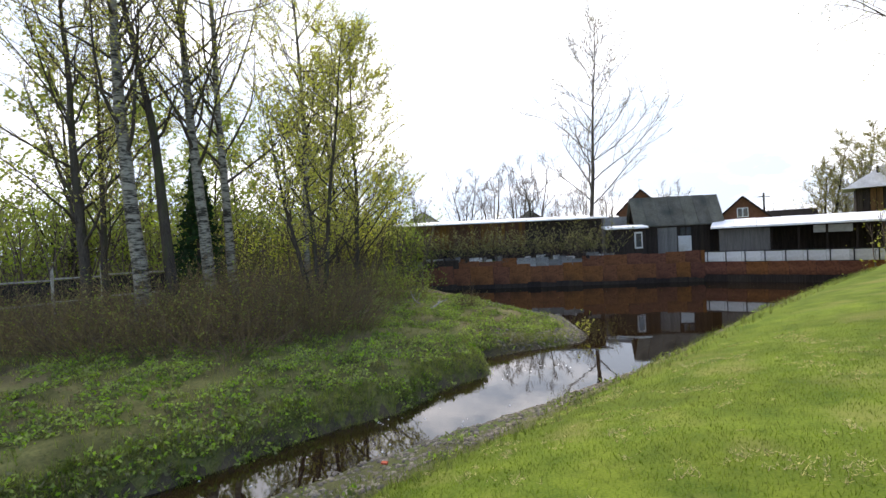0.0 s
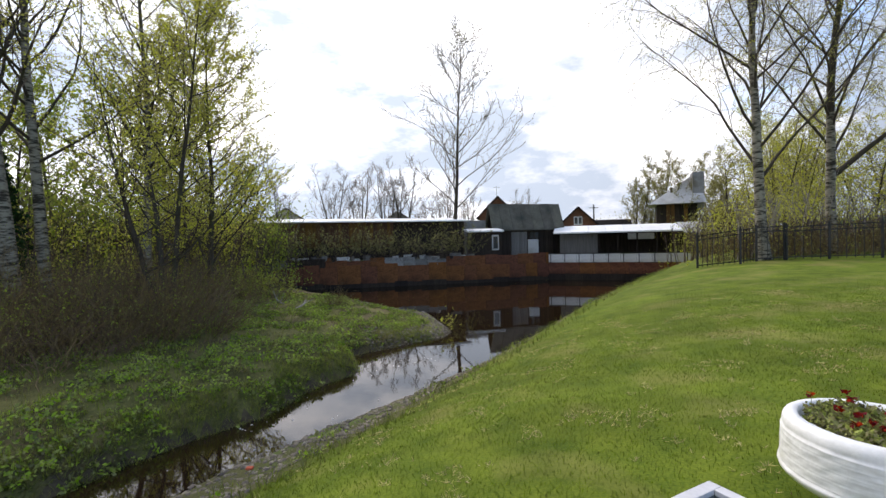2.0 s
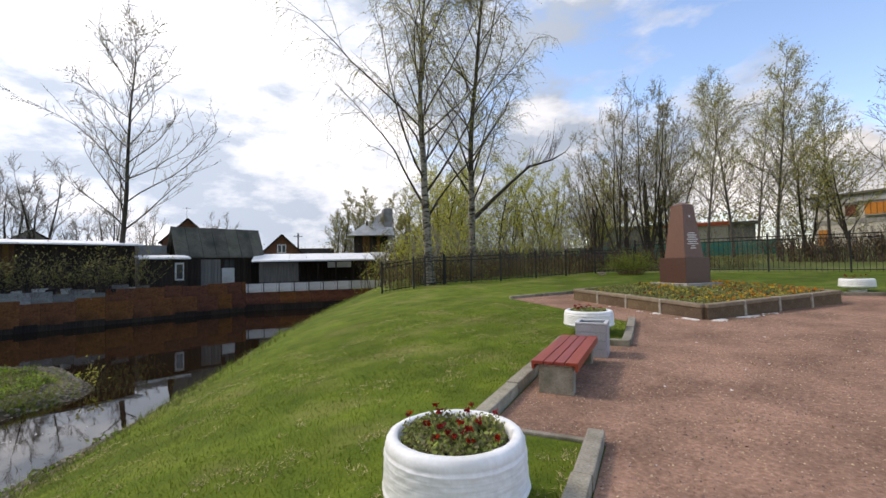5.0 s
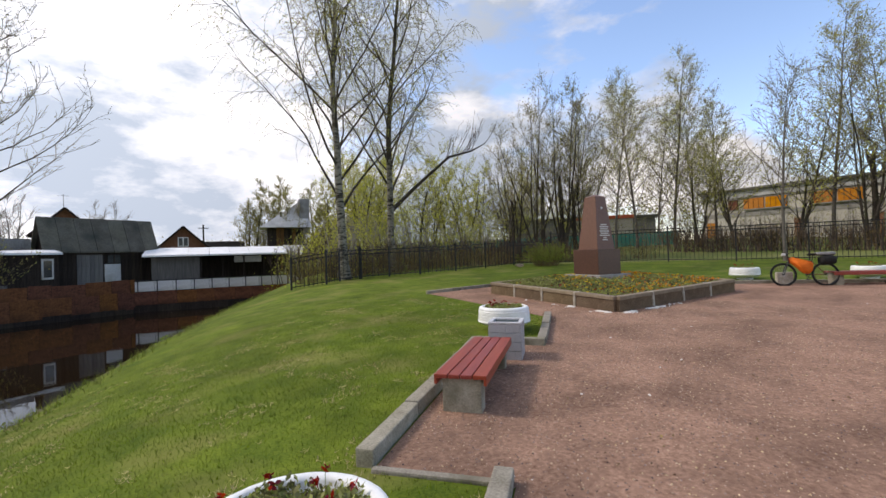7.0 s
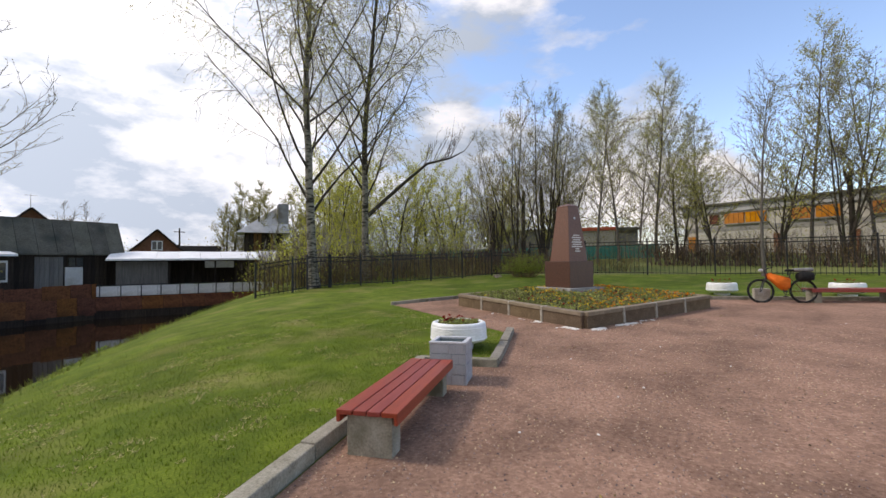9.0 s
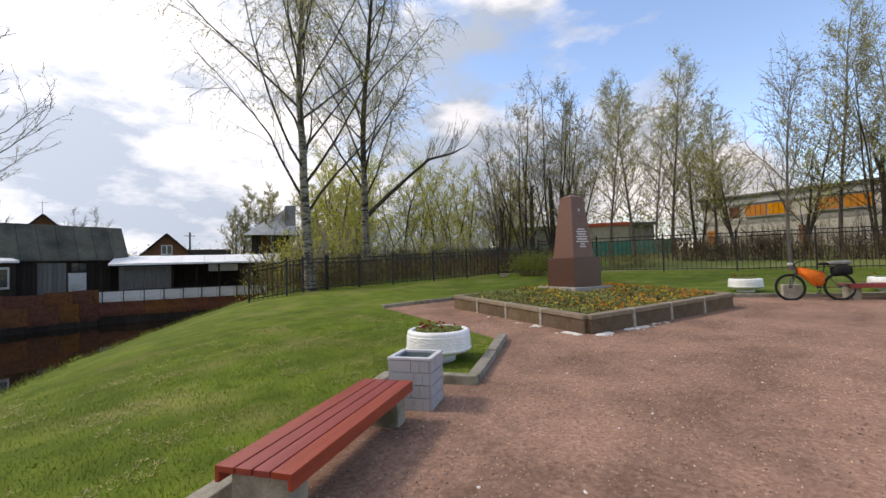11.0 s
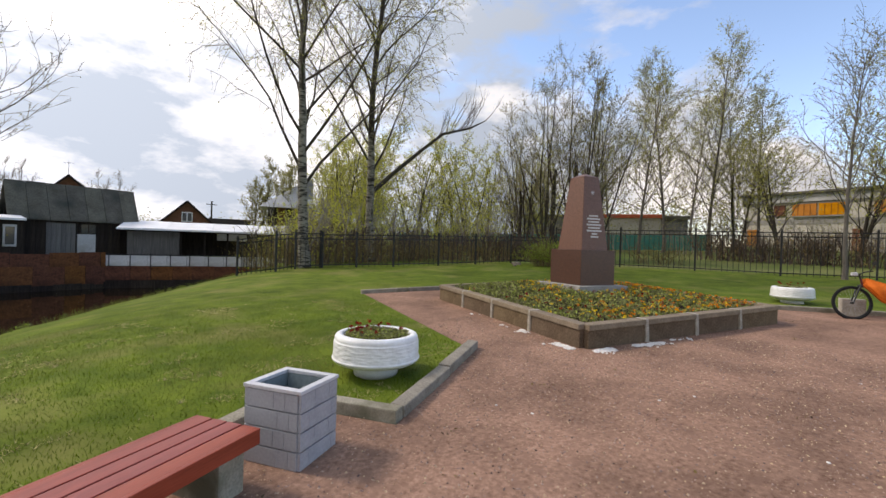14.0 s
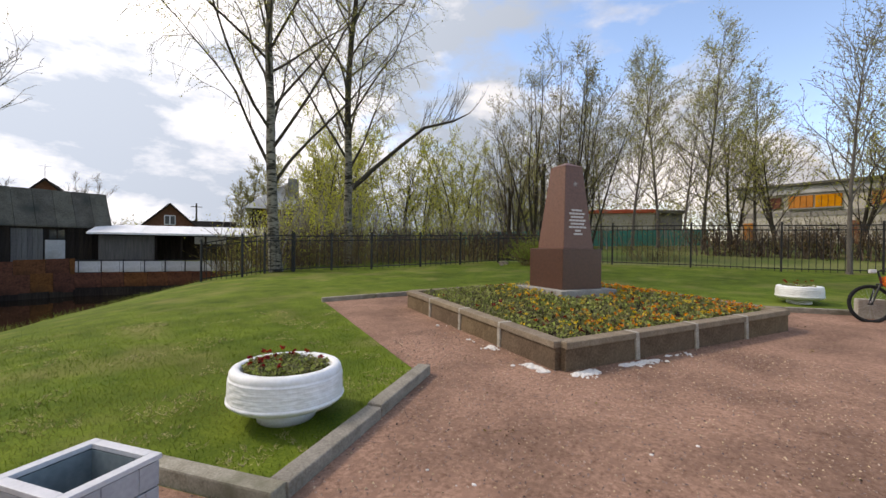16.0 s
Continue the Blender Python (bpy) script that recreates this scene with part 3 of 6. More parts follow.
# ---- round concrete flower tubs ----
def flower_patch(rng, radius, n, heads, leafm, petal, tall=0.09, size=0.018):
    greens, blooms = Soup(), []
    for _ in range(n):
        a, r = rng.uniform(0, 6.283), radius * math.sqrt(rng.random())
        if noise.noise(Vector((r * math.cos(a) * 5, r * math.sin(a) * 5, radius))) < -0.45:
            continue
        base = Vector((r * math.cos(a), r * math.sin(a), 0))
        h = rng.uniform(0.2, 1.0) * tall
        for _k in range(4):
            greens.leaf(base + Vector((rng.uniform(-1, 1) * 0.02, rng.uniform(-1, 1) * 0.02, h * rng.uniform(0.4, 1))), size * rng.uniform(0.6, 1.2), rng)
    for _ in range(heads):
        a, r = rng.uniform(0, 6.283), radius * math.sqrt(rng.random()) * 0.97
        h = tall * rng.uniform(0.8, 1.7)
        p = Vector((r * math.cos(a), r * math.sin(a), h))
        greens.tube([Vector((p.x * 0.98, p.y * 0.98, 0)), p], [0.002, 0.0015], 3)
        bloom = Soup()
        blooms.append(bloom)
        for _k in range(12):
            bloom.leaf(p + Vector((rng.uniform(-1, 1), rng.uniform(-1, 1), rng.uniform(-0.7, 0.7))) * 0.018, 0.017, rng)
    return greens, blooms


def flower_tub(m, label, seed, heads, squat=1.0, plants=1500):
    rng = random.Random(seed)
    t = thing("flower_tub", m, label, "flower tub", "white flower tubs")
    k = squat
    bowl = [(0.22, 0.075), (0.34, 0.085), (0.42, 0.115), (0.455, 0.15), (0.462, 0.165), (0.462, 0.178), (0.452, 0.185)]
    bowl += [(0.452 - 0.0003 * i, 0.18 + 0.00875 * k * i) for i in range(1, 25)]
    z = 0.18 + 0.21 * k
    bowl += [(0.435, z + 0.008), (0.438, z + 0.02), (0.435, z + 0.05 * k), (0.42, z + 0.075 * k), (0.40, z + 0.085 * k), (0.365, z + 0.082 * k), (0.352, z + 0.06 * k), (0.345, z - 0.02)]
    bowl = [(r_ + (0.0016 * math.sin(z_ * 300) if 0.17 < z_ < z else 0), z_) for r_, z_ in bowl]
    lathe("bowl", bowl, M_WHITE, t, 120, wob=0.005)
    lathe("foot", [(0.23, -0.06), (0.24, 0.02), (0.23, 0.06), (0.21, 0.085)], M_WHITE, t, 40, "dirty white foot")
    lathe("soil", [(0.0, z + 0.045), (0.18, z + 0.04), (0.34, z + 0.02), (0.349, z - 0.03)], M_SOIL, t, 32, "dark crumbly soil", wob=0.012)
    g, b = flower_patch(rng, 0.32, plants, heads, M_LEAFG, M_PETALR)
    for o in [g.done("foliage", M_BEDLEAF, t, "low green foliage")] + [q.done("blossom", M_PETALR, t, "dark red blossom") for q in b]:
        o.location = (0, 0, z + 0.035)
    return t


flower_tub(on_land(-4.84, 0.46, 20, 0.055), "white painted concrete flower tub with dark red pansies", 3, 17, 1.0)
flower_tub(on_land(2.09, 0.53, 0, 0.045) @ Matrix.Diagonal((1.09, 1.09, 0.90, 1)), "white painted concrete flower tub on the lawn with red pansies", 4, 18)
flower_tub(on_land(10.95, -6.55), "low white flower tub with sparse dark plants near the fence", 5, 8, 0.75, 160)
flower_tub(on_land(10.75, -9.95), "low white flower tub beside the far bench", 6, 7, 0.75, 160)


# ---- slatted concrete bins clad with grey blocks ----
def litter_bin(m, label):
    t = thing("litter_bin", m, label, "litter bin", "grey litter bins")
    W, D, Hh = 0.43, 0.46, 0.55
    bm = bmesh.new()
    for sx, sy, px, py in ((W - 0.03, 0.03, 0, -D / 2 + 0.025), (W - 0.03, 0.03, 0, D / 2 - 0.025), (0.03, D - 0.09, -W / 2 + 0.025, 0), (0.03, D - 0.09, W / 2 - 0.025, 0)):
        add_box(bm, (sx, sy, Hh - 0.03), (px, py, Hh / 2 - 0.01))
    add_box(bm, (W - 0.09, D - 0.09, 0.02), (0, 0, 0.05))
    part("core", bm, M_BININ, t, "dark liner inside")
    rows = 4
    rh = (Hh - 0.025) / rows
    for k in range(rows):
        cut = (0.36, 0.64) if k % 2 else (0.22, 0.72)
        for side in range(4):
            run = W if side % 2 == 0 else D
            off = (D if side % 2 == 0 else W) / 2
            run_in = run + (0.004 if side % 2 == 0 else -0.024)
            a = -run_in / 2
            spans = [0, cut[0] if side < 2 else cut[1] - 0.1, cut[1] + 0.12, 1]
            for q in range(3):
                lo, hi = a + run_in * spans[q], a + run_in * spans[q + 1]
                ang = side * math.pi / 2
                bm = bmesh.new()
                add_box(bm, (hi - lo - 0.0022, 0.024, rh - 0.008), ((lo + hi) / 2, -off + 0.0, 0), None, 0.004)
                bmesh.ops.rotate(bm, verts=bm.verts[:], cent=(0, 0, 0), matrix=Matrix.Rotation(ang, 3, "Z"))
                ob = part("block", bm, M_BINP, t)
                ob.location = (0, 0, rh * (k + 0.5) + 0.004)
    bm = bmesh.new()
    for sx, sy, px, py in ((W + 0.03, 0.055, 0, -D / 2 + 0.012), (W + 0.03, 0.055, 0, D / 2 - 0.012), (0.055, D - 0.082, -W / 2 + 0.012, 0), (0.055, D - 0.082, W / 2 - 0.012, 0)):
        add_box(bm, (sx, sy, 0.026), (px, py, Hh - 0.008), None, 0.004)
    part("rim", bm, M_BINT, t, "pale grey rim")
    return t


litter_bin(on_land(0.215, 0.23), "grey block-clad square litter bin at the end of the bench")
litter_bin(on_land(-6.42, 0.36), "grey block-clad square litter bin with an open pale rim")


# ---- benches ----
def bench(m, length, label):
    t = thing("bench", m, label, "bench", "red benches")
    for i in range(4):
        y = -0.185 + i * 0.123
        bm = bmesh.new()
        add_box(bm, (length, 0.112, 0.04), (0, y, 0.375), None, 0.006)
        part("slat", bm, M_REDWOOD, t)
    for y in (-0.25, 0.25):
        box("edge_board", (length, 0.03, 0.10), (0, y, 0.345), M_REDWOOD, t, bevel=0.006)
    for x in (-length / 2 + 0.16, length / 2 - 0.16):
        bm = bmesh.new()
        add_box(bm, (0.20, 0.40, 0.40), (x, 0, 0.150), None, 0.014, 0.006)
        part("concrete_leg", bm, M_KERB, t, "stained concrete block leg")
    return t


bench(on_land(-1.24, 0.37), 1.98, "red painted plank bench on two concrete blocks")
bench(on_land(9.05, -9.1, 92), 2.1, "red plank bench with a bicycle leaning on it")


# ---- flower bed and monument ----
def bed_height(p, q):
    x, y = from_pq(p, q)
    return land(x, y)


HB = 2.36
bx, by = from_pq(0, 0)
bz = land(bx, by)
bed = thing("flower_bed", Matrix.Translation((bx, by, bz)), "square raised flower bed of brownish concrete blocks with pale mended joints", "flower bed")
base_ang = math.atan2(UY, UX)
for side in range(4):
    ang = base_ang + radians(-45) + side * math.pi / 2
    for k in range(4):
        a0, a1 = -HB + k * 2 * HB / 4, -HB + (k + 1) * 2 * HB / 4
        mid = (a0 + a1) / 2
        p, q = ((mid, -HB), (HB, mid), (-mid, HB), (-HB, -mid))[side]
        x, y = from_pq(p, q)
        z = land(x, y)
        d = Vector((math.cos(ang), math.sin(ang)))
        dz = land(x + d.x, y + d.y) - land(x - d.x, y - d.y)
        turn = Matrix.Rotation(ang, 4, "Z") @ Matrix.Rotation(-math.atan2(dz, 2), 4, "Y")
        size = 2 * HB / 4 - (0.004 if k else 0.0)
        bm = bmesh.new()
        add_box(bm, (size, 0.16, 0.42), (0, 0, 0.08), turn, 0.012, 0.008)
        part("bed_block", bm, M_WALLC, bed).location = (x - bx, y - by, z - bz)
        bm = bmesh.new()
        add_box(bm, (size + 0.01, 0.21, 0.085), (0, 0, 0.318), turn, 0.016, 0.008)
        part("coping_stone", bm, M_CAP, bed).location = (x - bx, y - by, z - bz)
        if k:
            p, q = ((a0, -HB), (HB, a0), (-a0, HB), (-HB, -a0))[side]
            x, y = from_pq(p, q)
            bm = bmesh.new()
            add_box(bm, (0.075, 0.218, 0.43), (0, 0, 0.151), turn, 0.02, 0.02)
            part("joint", bm, M_MORTAR, bed, "pale cement joint").location = (x - bx, y - by, land(x, y) - bz)
rng = random.Random(11)
v, f = [], []
n = 24
for j in range(n + 1):
    for i in range(n + 1):
        p, q = (-HB + 0.05) + (2 * HB - 0.1) * i / n, (-HB + 0.05) + (2 * HB - 0.1) * j / n
        x, y = from_pq(p, q)
        dome = 0.27 + 0.16 * ease(2.3, 0.9, max(abs(p), abs(q)))
        v.append((x - bx, y - by, bed_height(p, q) - bz + dome + 0.02 * rng.random()))
for j in range(n):
    for i in range(n):
        f.append((j * (n + 1) + i, j * (n + 1) + i + 1, (j + 1) * (n + 1) + i + 1, (j + 1) * (n + 1) + i))
me = bpy.data.meshes.new("soil")
me.from_pydata(v, [], f)
link("soil", me, M_SOIL, bed, "dark soil")
greens, orange, yellow, red = Soup(), Soup(), Soup(), Soup()
for _ in range(4300):
    p, q = rng.uniform(-2.2, 2.2), rng.uniform(-2.2, 2.2)
    if max(abs(p), abs(q)) < 0.62:
        continue
    x, y = from_pq(p, q)
    z = bed_height(p, q) - bz + 0.28 + 0.16 * ease(2.3, 0.9, max(abs(p), abs(q)))
    c = Vector((x - bx, y - by, z))
    h = rng.uniform(0.05, 0.13)
    for _k in range(7):
        greens.leaf(c + Vector((rng.uniform(-1, 1) * 0.05, rng.uniform(-1, 1) * 0.05, h * rng.random())), rng.uniform(0.018, 0.034), rng)
    pick = rng.random() + 0.30 * noise.noise(Vector((x * 0.9, y * 0.9, 5))) + 0.10 * ((x - bx) * 0.70 - (y - by) * 0.72)
    bag = orange if pick > 0.93 else (yellow if pick > 0.82 else (red if pick > 0.80 else None))
    if bag:
        for _k in range(7):
            bag.leaf(c + Vector((rng.uniform(-1, 1) * 0.028, rng.uniform(-1, 1) * 0.028, h + rng.uniform(-0.01, 0.02))), 0.021, rng)
for bag, name, mat in ((greens, "bed_foliage", M_BEDLEAF), (orange, "orange_blossoms", M_PETALO), (yellow, "yellow_blossoms", M_PETALY), (red, "red_blossoms", M_PETALR)):
    ob = bag.done(name, mat)
    ob.location = (bx, by, bz)
    tagged(ob, "low " + name.replace("_", " ") + " planted in the raised bed", "flowers", kind="stuff")

mon = thing("monument", Matrix.Translation((*from_uv(7.66, -1.55), bz)) @ Matrix.Rotation(base_ang + radians(-45), 4, "Z"), "reddish polished granite obelisk on a square pedestal with a pale inscription", "monument")
MZ = 0.60 - bz + 0.20
box("slab", (1.34, 1.34, 0.14), (0, 0, MZ - 0.02), M_SLAB, mon, "grey concrete slab", 0.012)
bm = bmesh.new()
add_box(bm, (0.95, 0.95, 0.74), (0, 0, MZ + 0.42), None, 0.008)
part("pedestal", bm, M_PEDESTAL, mon)


def frustum(bm, w0, w1, z0, z1):
    vs = [bm.verts.new((sx * w / 2, sy * w / 2, z)) for w, z in ((w0, z0), (w1, z1)) for sx, sy in ((-1, -1), (1, -1), (1, 1), (-1, 1))]
    for a in range(4):
        b = (a + 1) % 4
        bm.faces.new((vs[a], vs[b], vs[b + 4], vs[a + 4]))
    bm.faces.new(vs[3::-1])
    bm.faces.new(vs[4:])
    return vs


bm = bmesh.new()
frustum(bm, 0.74, 0.42, MZ + 0.79, MZ + 2.37)
bmesh.ops.bevel(bm, geom=bm.edges[:], offset=0.006, segments=1, affect="EDGES")
part("obelisk", bm, M_GRANITE, mon)
bm = bmesh.new()
frustum(bm, 0.42, 0.06, MZ + 2.37, MZ + 2.45)
part("cap", bm, M_GRANITE, mon, "low pyramid cap")
# the inscription faces the square's right-hand side: the face at -y of the monument
slope = math.atan2(0.16, 1.58)
widths = (0.26, 0.38, 0.31, 0.41, 0.34, 0.43, 0.15, 0.22)
for i, wd in enumerate(widths):
    z = MZ + 1.52 - i * 0.064
    yy = -(0.37 - 0.16 * (z - MZ - 0.79) / 1.58) - 0.003
    bm = bmesh.new()
    k = 5 if wd > 0.2 else 3
    for g in range(k):
        add_box(bm, (wd / k * 0.85, 0.006, 0.034), ((g - (k - 1) / 2) * wd / k, yy, z), Matrix.Rotation(-slope, 4, "X"))
    part("inscription_line", bm, M_INK, mon, "line of pale carved letters")
bm = bmesh.new()
for i in range(5):
    a = math.pi / 2 + i * 1.2566
    bm.faces.new([bm.verts.new((0.055 * rr * math.cos(b), 0, 0.055 * rr * math.sin(b))) for rr, b in ((1, a), (0.4, a + 0.628), (0.0, 0), (0.4, a - 0.628))])
bmesh.ops.solidify(bm, geom=bm.faces[:], thickness=0.006)
ob = part("emblem", bm, M_INK, mon, "small pale star")
zz = MZ + 2.02
ob.location = (0, -(0.37 - 0.16 * (zz - MZ - 0.79) / 1.58) - 0.004, zz)


# ---- bicycle ----
def bicycle(m, label):
    t = thing("bicycle", m, label, "bicycle")
    R = 0.34

    def tube_part(name, pts, r, mat, sides=8, parent=t, label_=""):
        s = Soup()
        s.tube([Vector(p) for p in pts], [r] * len(pts), sides)
        return s.done(name, mat, parent, label_, True)

    for x in (-0.53, 0.53):
        w = thing("wheel", Matrix.Identity(4), "spoked wheel with knobbly tyre", "")
        del w["label"]
        w.parent = t
        w.location = (x, 0, R)
        ring = [(R * math.cos(a), 0, R * math.sin(a)) for a in np.linspace(0, 2 * math.pi, 41)]
        tube_part("tyre", [(p[0] * 0.95, 0, p[2] * 0.95) for p in ring], 0.026, M_RUBBER, 8, w)
        tube_part("rim", [(p[0] * 0.865, 0, p[2] * 0.865) for p in ring], 0.012, M_IRON, 6, w)
        s = Soup()
        for k in range(28):
            a = k * 6.283 / 28
            s.tube([Vector((0.02 * math.cos(a), 0.03 * (-1) ** k, 0.02 * math.sin(a))), Vector((R * 0.85 * math.cos(a), 0, R * 0.85 * math.sin(a)))], [0.0018] * 2, 3)
        s.done("spoke_set", M_STEEL, w)
        tube_part("hub", [(0, -0.045, 0), (0, 0.045, 0)], 0.022, M_IRON, 10, w)
    bb, head, seat, rear = (-0.10, 0, 0.33), (0.36, 0, 0.76), (-0.22, 0, 0.72), (-0.53, 0, R)
    s = Soup()
    for a, b, r in ((bb, head, 0.022), (head, seat, 0.018), (bb, seat, 0.018), (bb, rear, 0.012), (seat, rear, 0.010), ((0.345, 0, 0.66), (0.375, 0, 0.84), 0.020)):
        s.tube([Vector(a), Vector(b)], [r, r], 8)
    s.done("bike_frame", M_BIKE, t, "dark red tube frame", True)
    s = Soup()
    for y in (-0.05, 0.05):
        s.tube([Vector((0.39, y, 0.70)), Vector((0.44, y, 0.60)), Vector((0.53, y, R))], [0.016, 0.018, 0.012], 8)
    s.tube([Vector((0.39, -0.06, 0.70)), Vector((0.39, 0.06, 0.70))], [0.02, 0.02], 8)
    s.done("fork", M_IRON, t, "black suspension fork", True)
    s = Soup()
    s.tube([Vector((0.34, -0.33, 0.98)), Vector((0.38, -0.16, 0.97)), Vector((0.40, 0, 0.93)), Vector((0.38, 0.16, 0.97)), Vector((0.34, 0.33, 0.98))], [0.014, 0.012, 0.014, 0.012, 0.014], 8)
    s.tube([Vector((0.375, 0, 0.82)), Vector((0.40, 0, 0.94))], [0.017, 0.017], 8)
    s.done("handlebar", M_IRON, t, "", True)
    s = Soup()
    s.tube([Vector((0.36, 0.30, 0.98)), Vector((0.33, 0.34, 1.10))], [0.006, 0.006], 6)
    s.done("mirror_stalk", M_IRON, t)
    box("mirror", (0.02, 0.09, 0.06), (0.33, 0.35, 1.13), M_IRON, t, bevel=0.01)
    box("lamp", (0.10, 0.08, 0.07), (0.50, 0.04, 0.93), M_BINT, t, "pale front lamp", 0.02)
    s = Soup()
    s.tube([Vector((-0.22, 0, 0.72)), Vector((-0.26, 0, 0.90))], [0.014, 0.014], 8)
    s.done("seat_post", M_IRON, t)
    bm = bmesh.new()
    add_box(bm, (0.27, 0.15, 0.06), (-0.27, 0, 0.92), None, 0.025)
    part("saddle", bm, M_RUBBER, t, "black saddle")
    bm = bmesh.new()
    vs = [(-0.24, 0.69), (0.31, 0.86), (0.38, 0.74), (0.04, 0.40), (-0.08, 0.34), (-0.20, 0.42)]
    for y in (-0.07, 0.07):
        bm.faces.new([bm.verts.new((a, y, b)) for a, b in vs])
    bm.verts.ensure_lookup_table()
    for i in range(6):
        j = (i + 1) % 6
        bm.faces.new((bm.verts[i], bm.verts[j], bm.verts[6 + j], bm.verts[6 + i]))
    bmesh.ops.recalc_face_normals(bm, faces=bm.faces[:])
    bmesh.ops.bevel(bm, geom=bm.edges[:], offset=0.03, segments=2, affect="EDGES")
    bmesh.ops.subdivide_edges(bm, edges=bm.edges[:], cuts=2, use_grid_fill=True)
    for q in bm.verts:
        q.co += noise.noise_vector(q.co * 9) * 0.014
    part("frame_bag", bm, M_BAG, t, "bright orange frame bag", True)
    bm = bmesh.new()
    add_box(bm, (0.40, 0.30, 0.26), (-0.60, 0, 0.74), None, 0.09, 0.03)
    part("pannier", bm, M_RUBBER, t, "black bulging rear bag", True)
    bm = bmesh.new()
    add_box(bm, (0.46, 0.22, 0.10), (-0.55, 0.02, 0.93), None, 0.04, 0.02)
    part("bed_roll", bm, M_GSHEET, t, "grey rolled mat", True)
    s = Soup()
    s.tube([Vector((-0.10, -0.10, 0.33)), Vector((-0.10, 0.10, 0.33))], [0.018, 0.018], 8)
    ring = [Vector((-0.10 + 0.09 * math.cos(a), 0.06, 0.33 + 0.09 * math.sin(a))) for a in np.linspace(0, 6.283, 25)]
    s.tube(ring, [0.008] * 25, 5)
    s.tube([Vector((-0.10, 0.08, 0.33)), Vector((-0.02, 0.08, 0.19))], [0.01, 0.01], 6)
    s.done("crank", M_IRON, t, "chainset with pedal arm", True)
    for x, y in ((-0.02, 0.13), (-0.18, -0.13)):
        box("pedal", (0.09, 0.08, 0.02), (x, y, 0.19 if x > -0.1 else 0.47), M_IRON, t, bevel=0.005)
    return t


bk = on_land(8.78, -7.35, 92)
bicycle(bk @ Matrix.Rotation(radians(6), 4, "X"), "dark red bicycle with orange frame bag leaning on a bench")
lb = thing("stone_block", on_land(8.85, -7.0, 0), "pale concrete block standing behind the bicycle", "block")
box("block_body", (0.16, 0.42, 0.40), (0.35, 0, 0.19), M_MORTAR, lb, bevel=0.02)


# ---- iron fence ----
def iron_fence(points, height, gap, label, tips=True):
    x0, y0 = points[0]
    z0 = land(x0, y0)
    t = thing("iron_fence", Matrix.Translation((x0, y0, z0)), label, "fence", kind="structure")
    bm = bmesh.new()
    add_box(bm, (0.07, 0.07, height + 0.3), (0, 0, height / 2 - 0.15), None, 0.006)
    add_box(bm, (0.10, 0.10, 0.03), (0, 0, height + 0.01), None, 0.006)
    bmesh.ops.create_uvsphere(bm, u_segments=8, v_segments=6, radius=0.045, matrix=Matrix.Translation((0, 0, height + 0.06)))
    post = bpy.data.meshes.new("post")
    bm.to_mesh(post)
    bm.free()
    post.materials.append(M_IRON)
    bm = bmesh.new()
    add_box(bm, (0.020, 0.020, height - 0.10), (0, 0, height / 2 - 0.03))
    picket = bpy.data.meshes.new("picket")
    bm.to_mesh(picket)
    bm.free()
    picket.materials.append(M_IRON)
    for i, (ax, ay) in enumerate(points):
        za = land(ax, ay)
        link("post", post, None, t).location = (ax - x0, ay - y0, za - z0)
        if i + 1 == len(points):
            break
        cx, cy = points[i + 1]
        zc = land(cx, cy)
        length = math.hypot(cx - ax, cy - ay)
        ang = math.atan2(cy - ay, cx - ax)
        tilt = -math.atan2(zc - za, length)
        for h in (0.12, height - 0.24, height - 0.06):
            bm = bmesh.new()
            add_box(bm, (length - 0.05, 0.03, 0.042), (0, 0, 0), Matrix.Rotation(ang, 4, "Z") @ Matrix.Rotation(tilt, 4, "Y"))
            part("rail", bm, M_IRON, t).location = ((ax + cx) / 2 - x0, (ay + cy) / 2 - y0, (za + zc) / 2 - z0 + h)
        n = int(length / gap)
        for k in range(1, n):
            q = k / n
            ob = link("picket", picket, None, t)
            ob.location = (ax + (cx - ax) * q - x0, ay + (cy - ay) * q - y0, za + (zc - za) * q - z0)
            ob.rotation_euler = (0, 0, ang)


iron_fence([(25.6, 12.6), (26.5, 9.5), (27.2, 6.3), (27.8, 3.2), (28.9, 0.3), (30.0, -3.0), (31.2, -6.4), (32.4, -9.8), (33.6, -13.2)], 1.9, 0.21, "black iron picket fence behind the memorial lawn")
iron_fence([(14.1, 16.9), (15.4, 16.3), (16.8, 15.5), (19.1, 15.0), (21.2, 14.5), (23.6, 14.1), (25.55, 12.65)], 1.45, 0.26, "black iron picket fence behind the birches")
iron_fence([(11.2, 18.4), (12.1, 16.9), (13.1, 17.3), (14.05, 16.95)], 1.5, 0.20, "black iron picket fence end panel at the river bank")


# ---- the far bank: river wall, sheds and houses ----
FX, FY = 9.37, 36.1          # the wall's bend


def far_a(e, n):
    return FX + 0.981 * e - 0.19 * n, FY + 0.19 * e + 0.981 * n


def far_b(e, n):
    return FX + 0.936 * e + 0.352 * n, FY - 0.352 * e + 0.936 * n


ANG_A, ANG_B = math.atan2(0.19, 0.981), math.atan2(-0.352, 0.936)


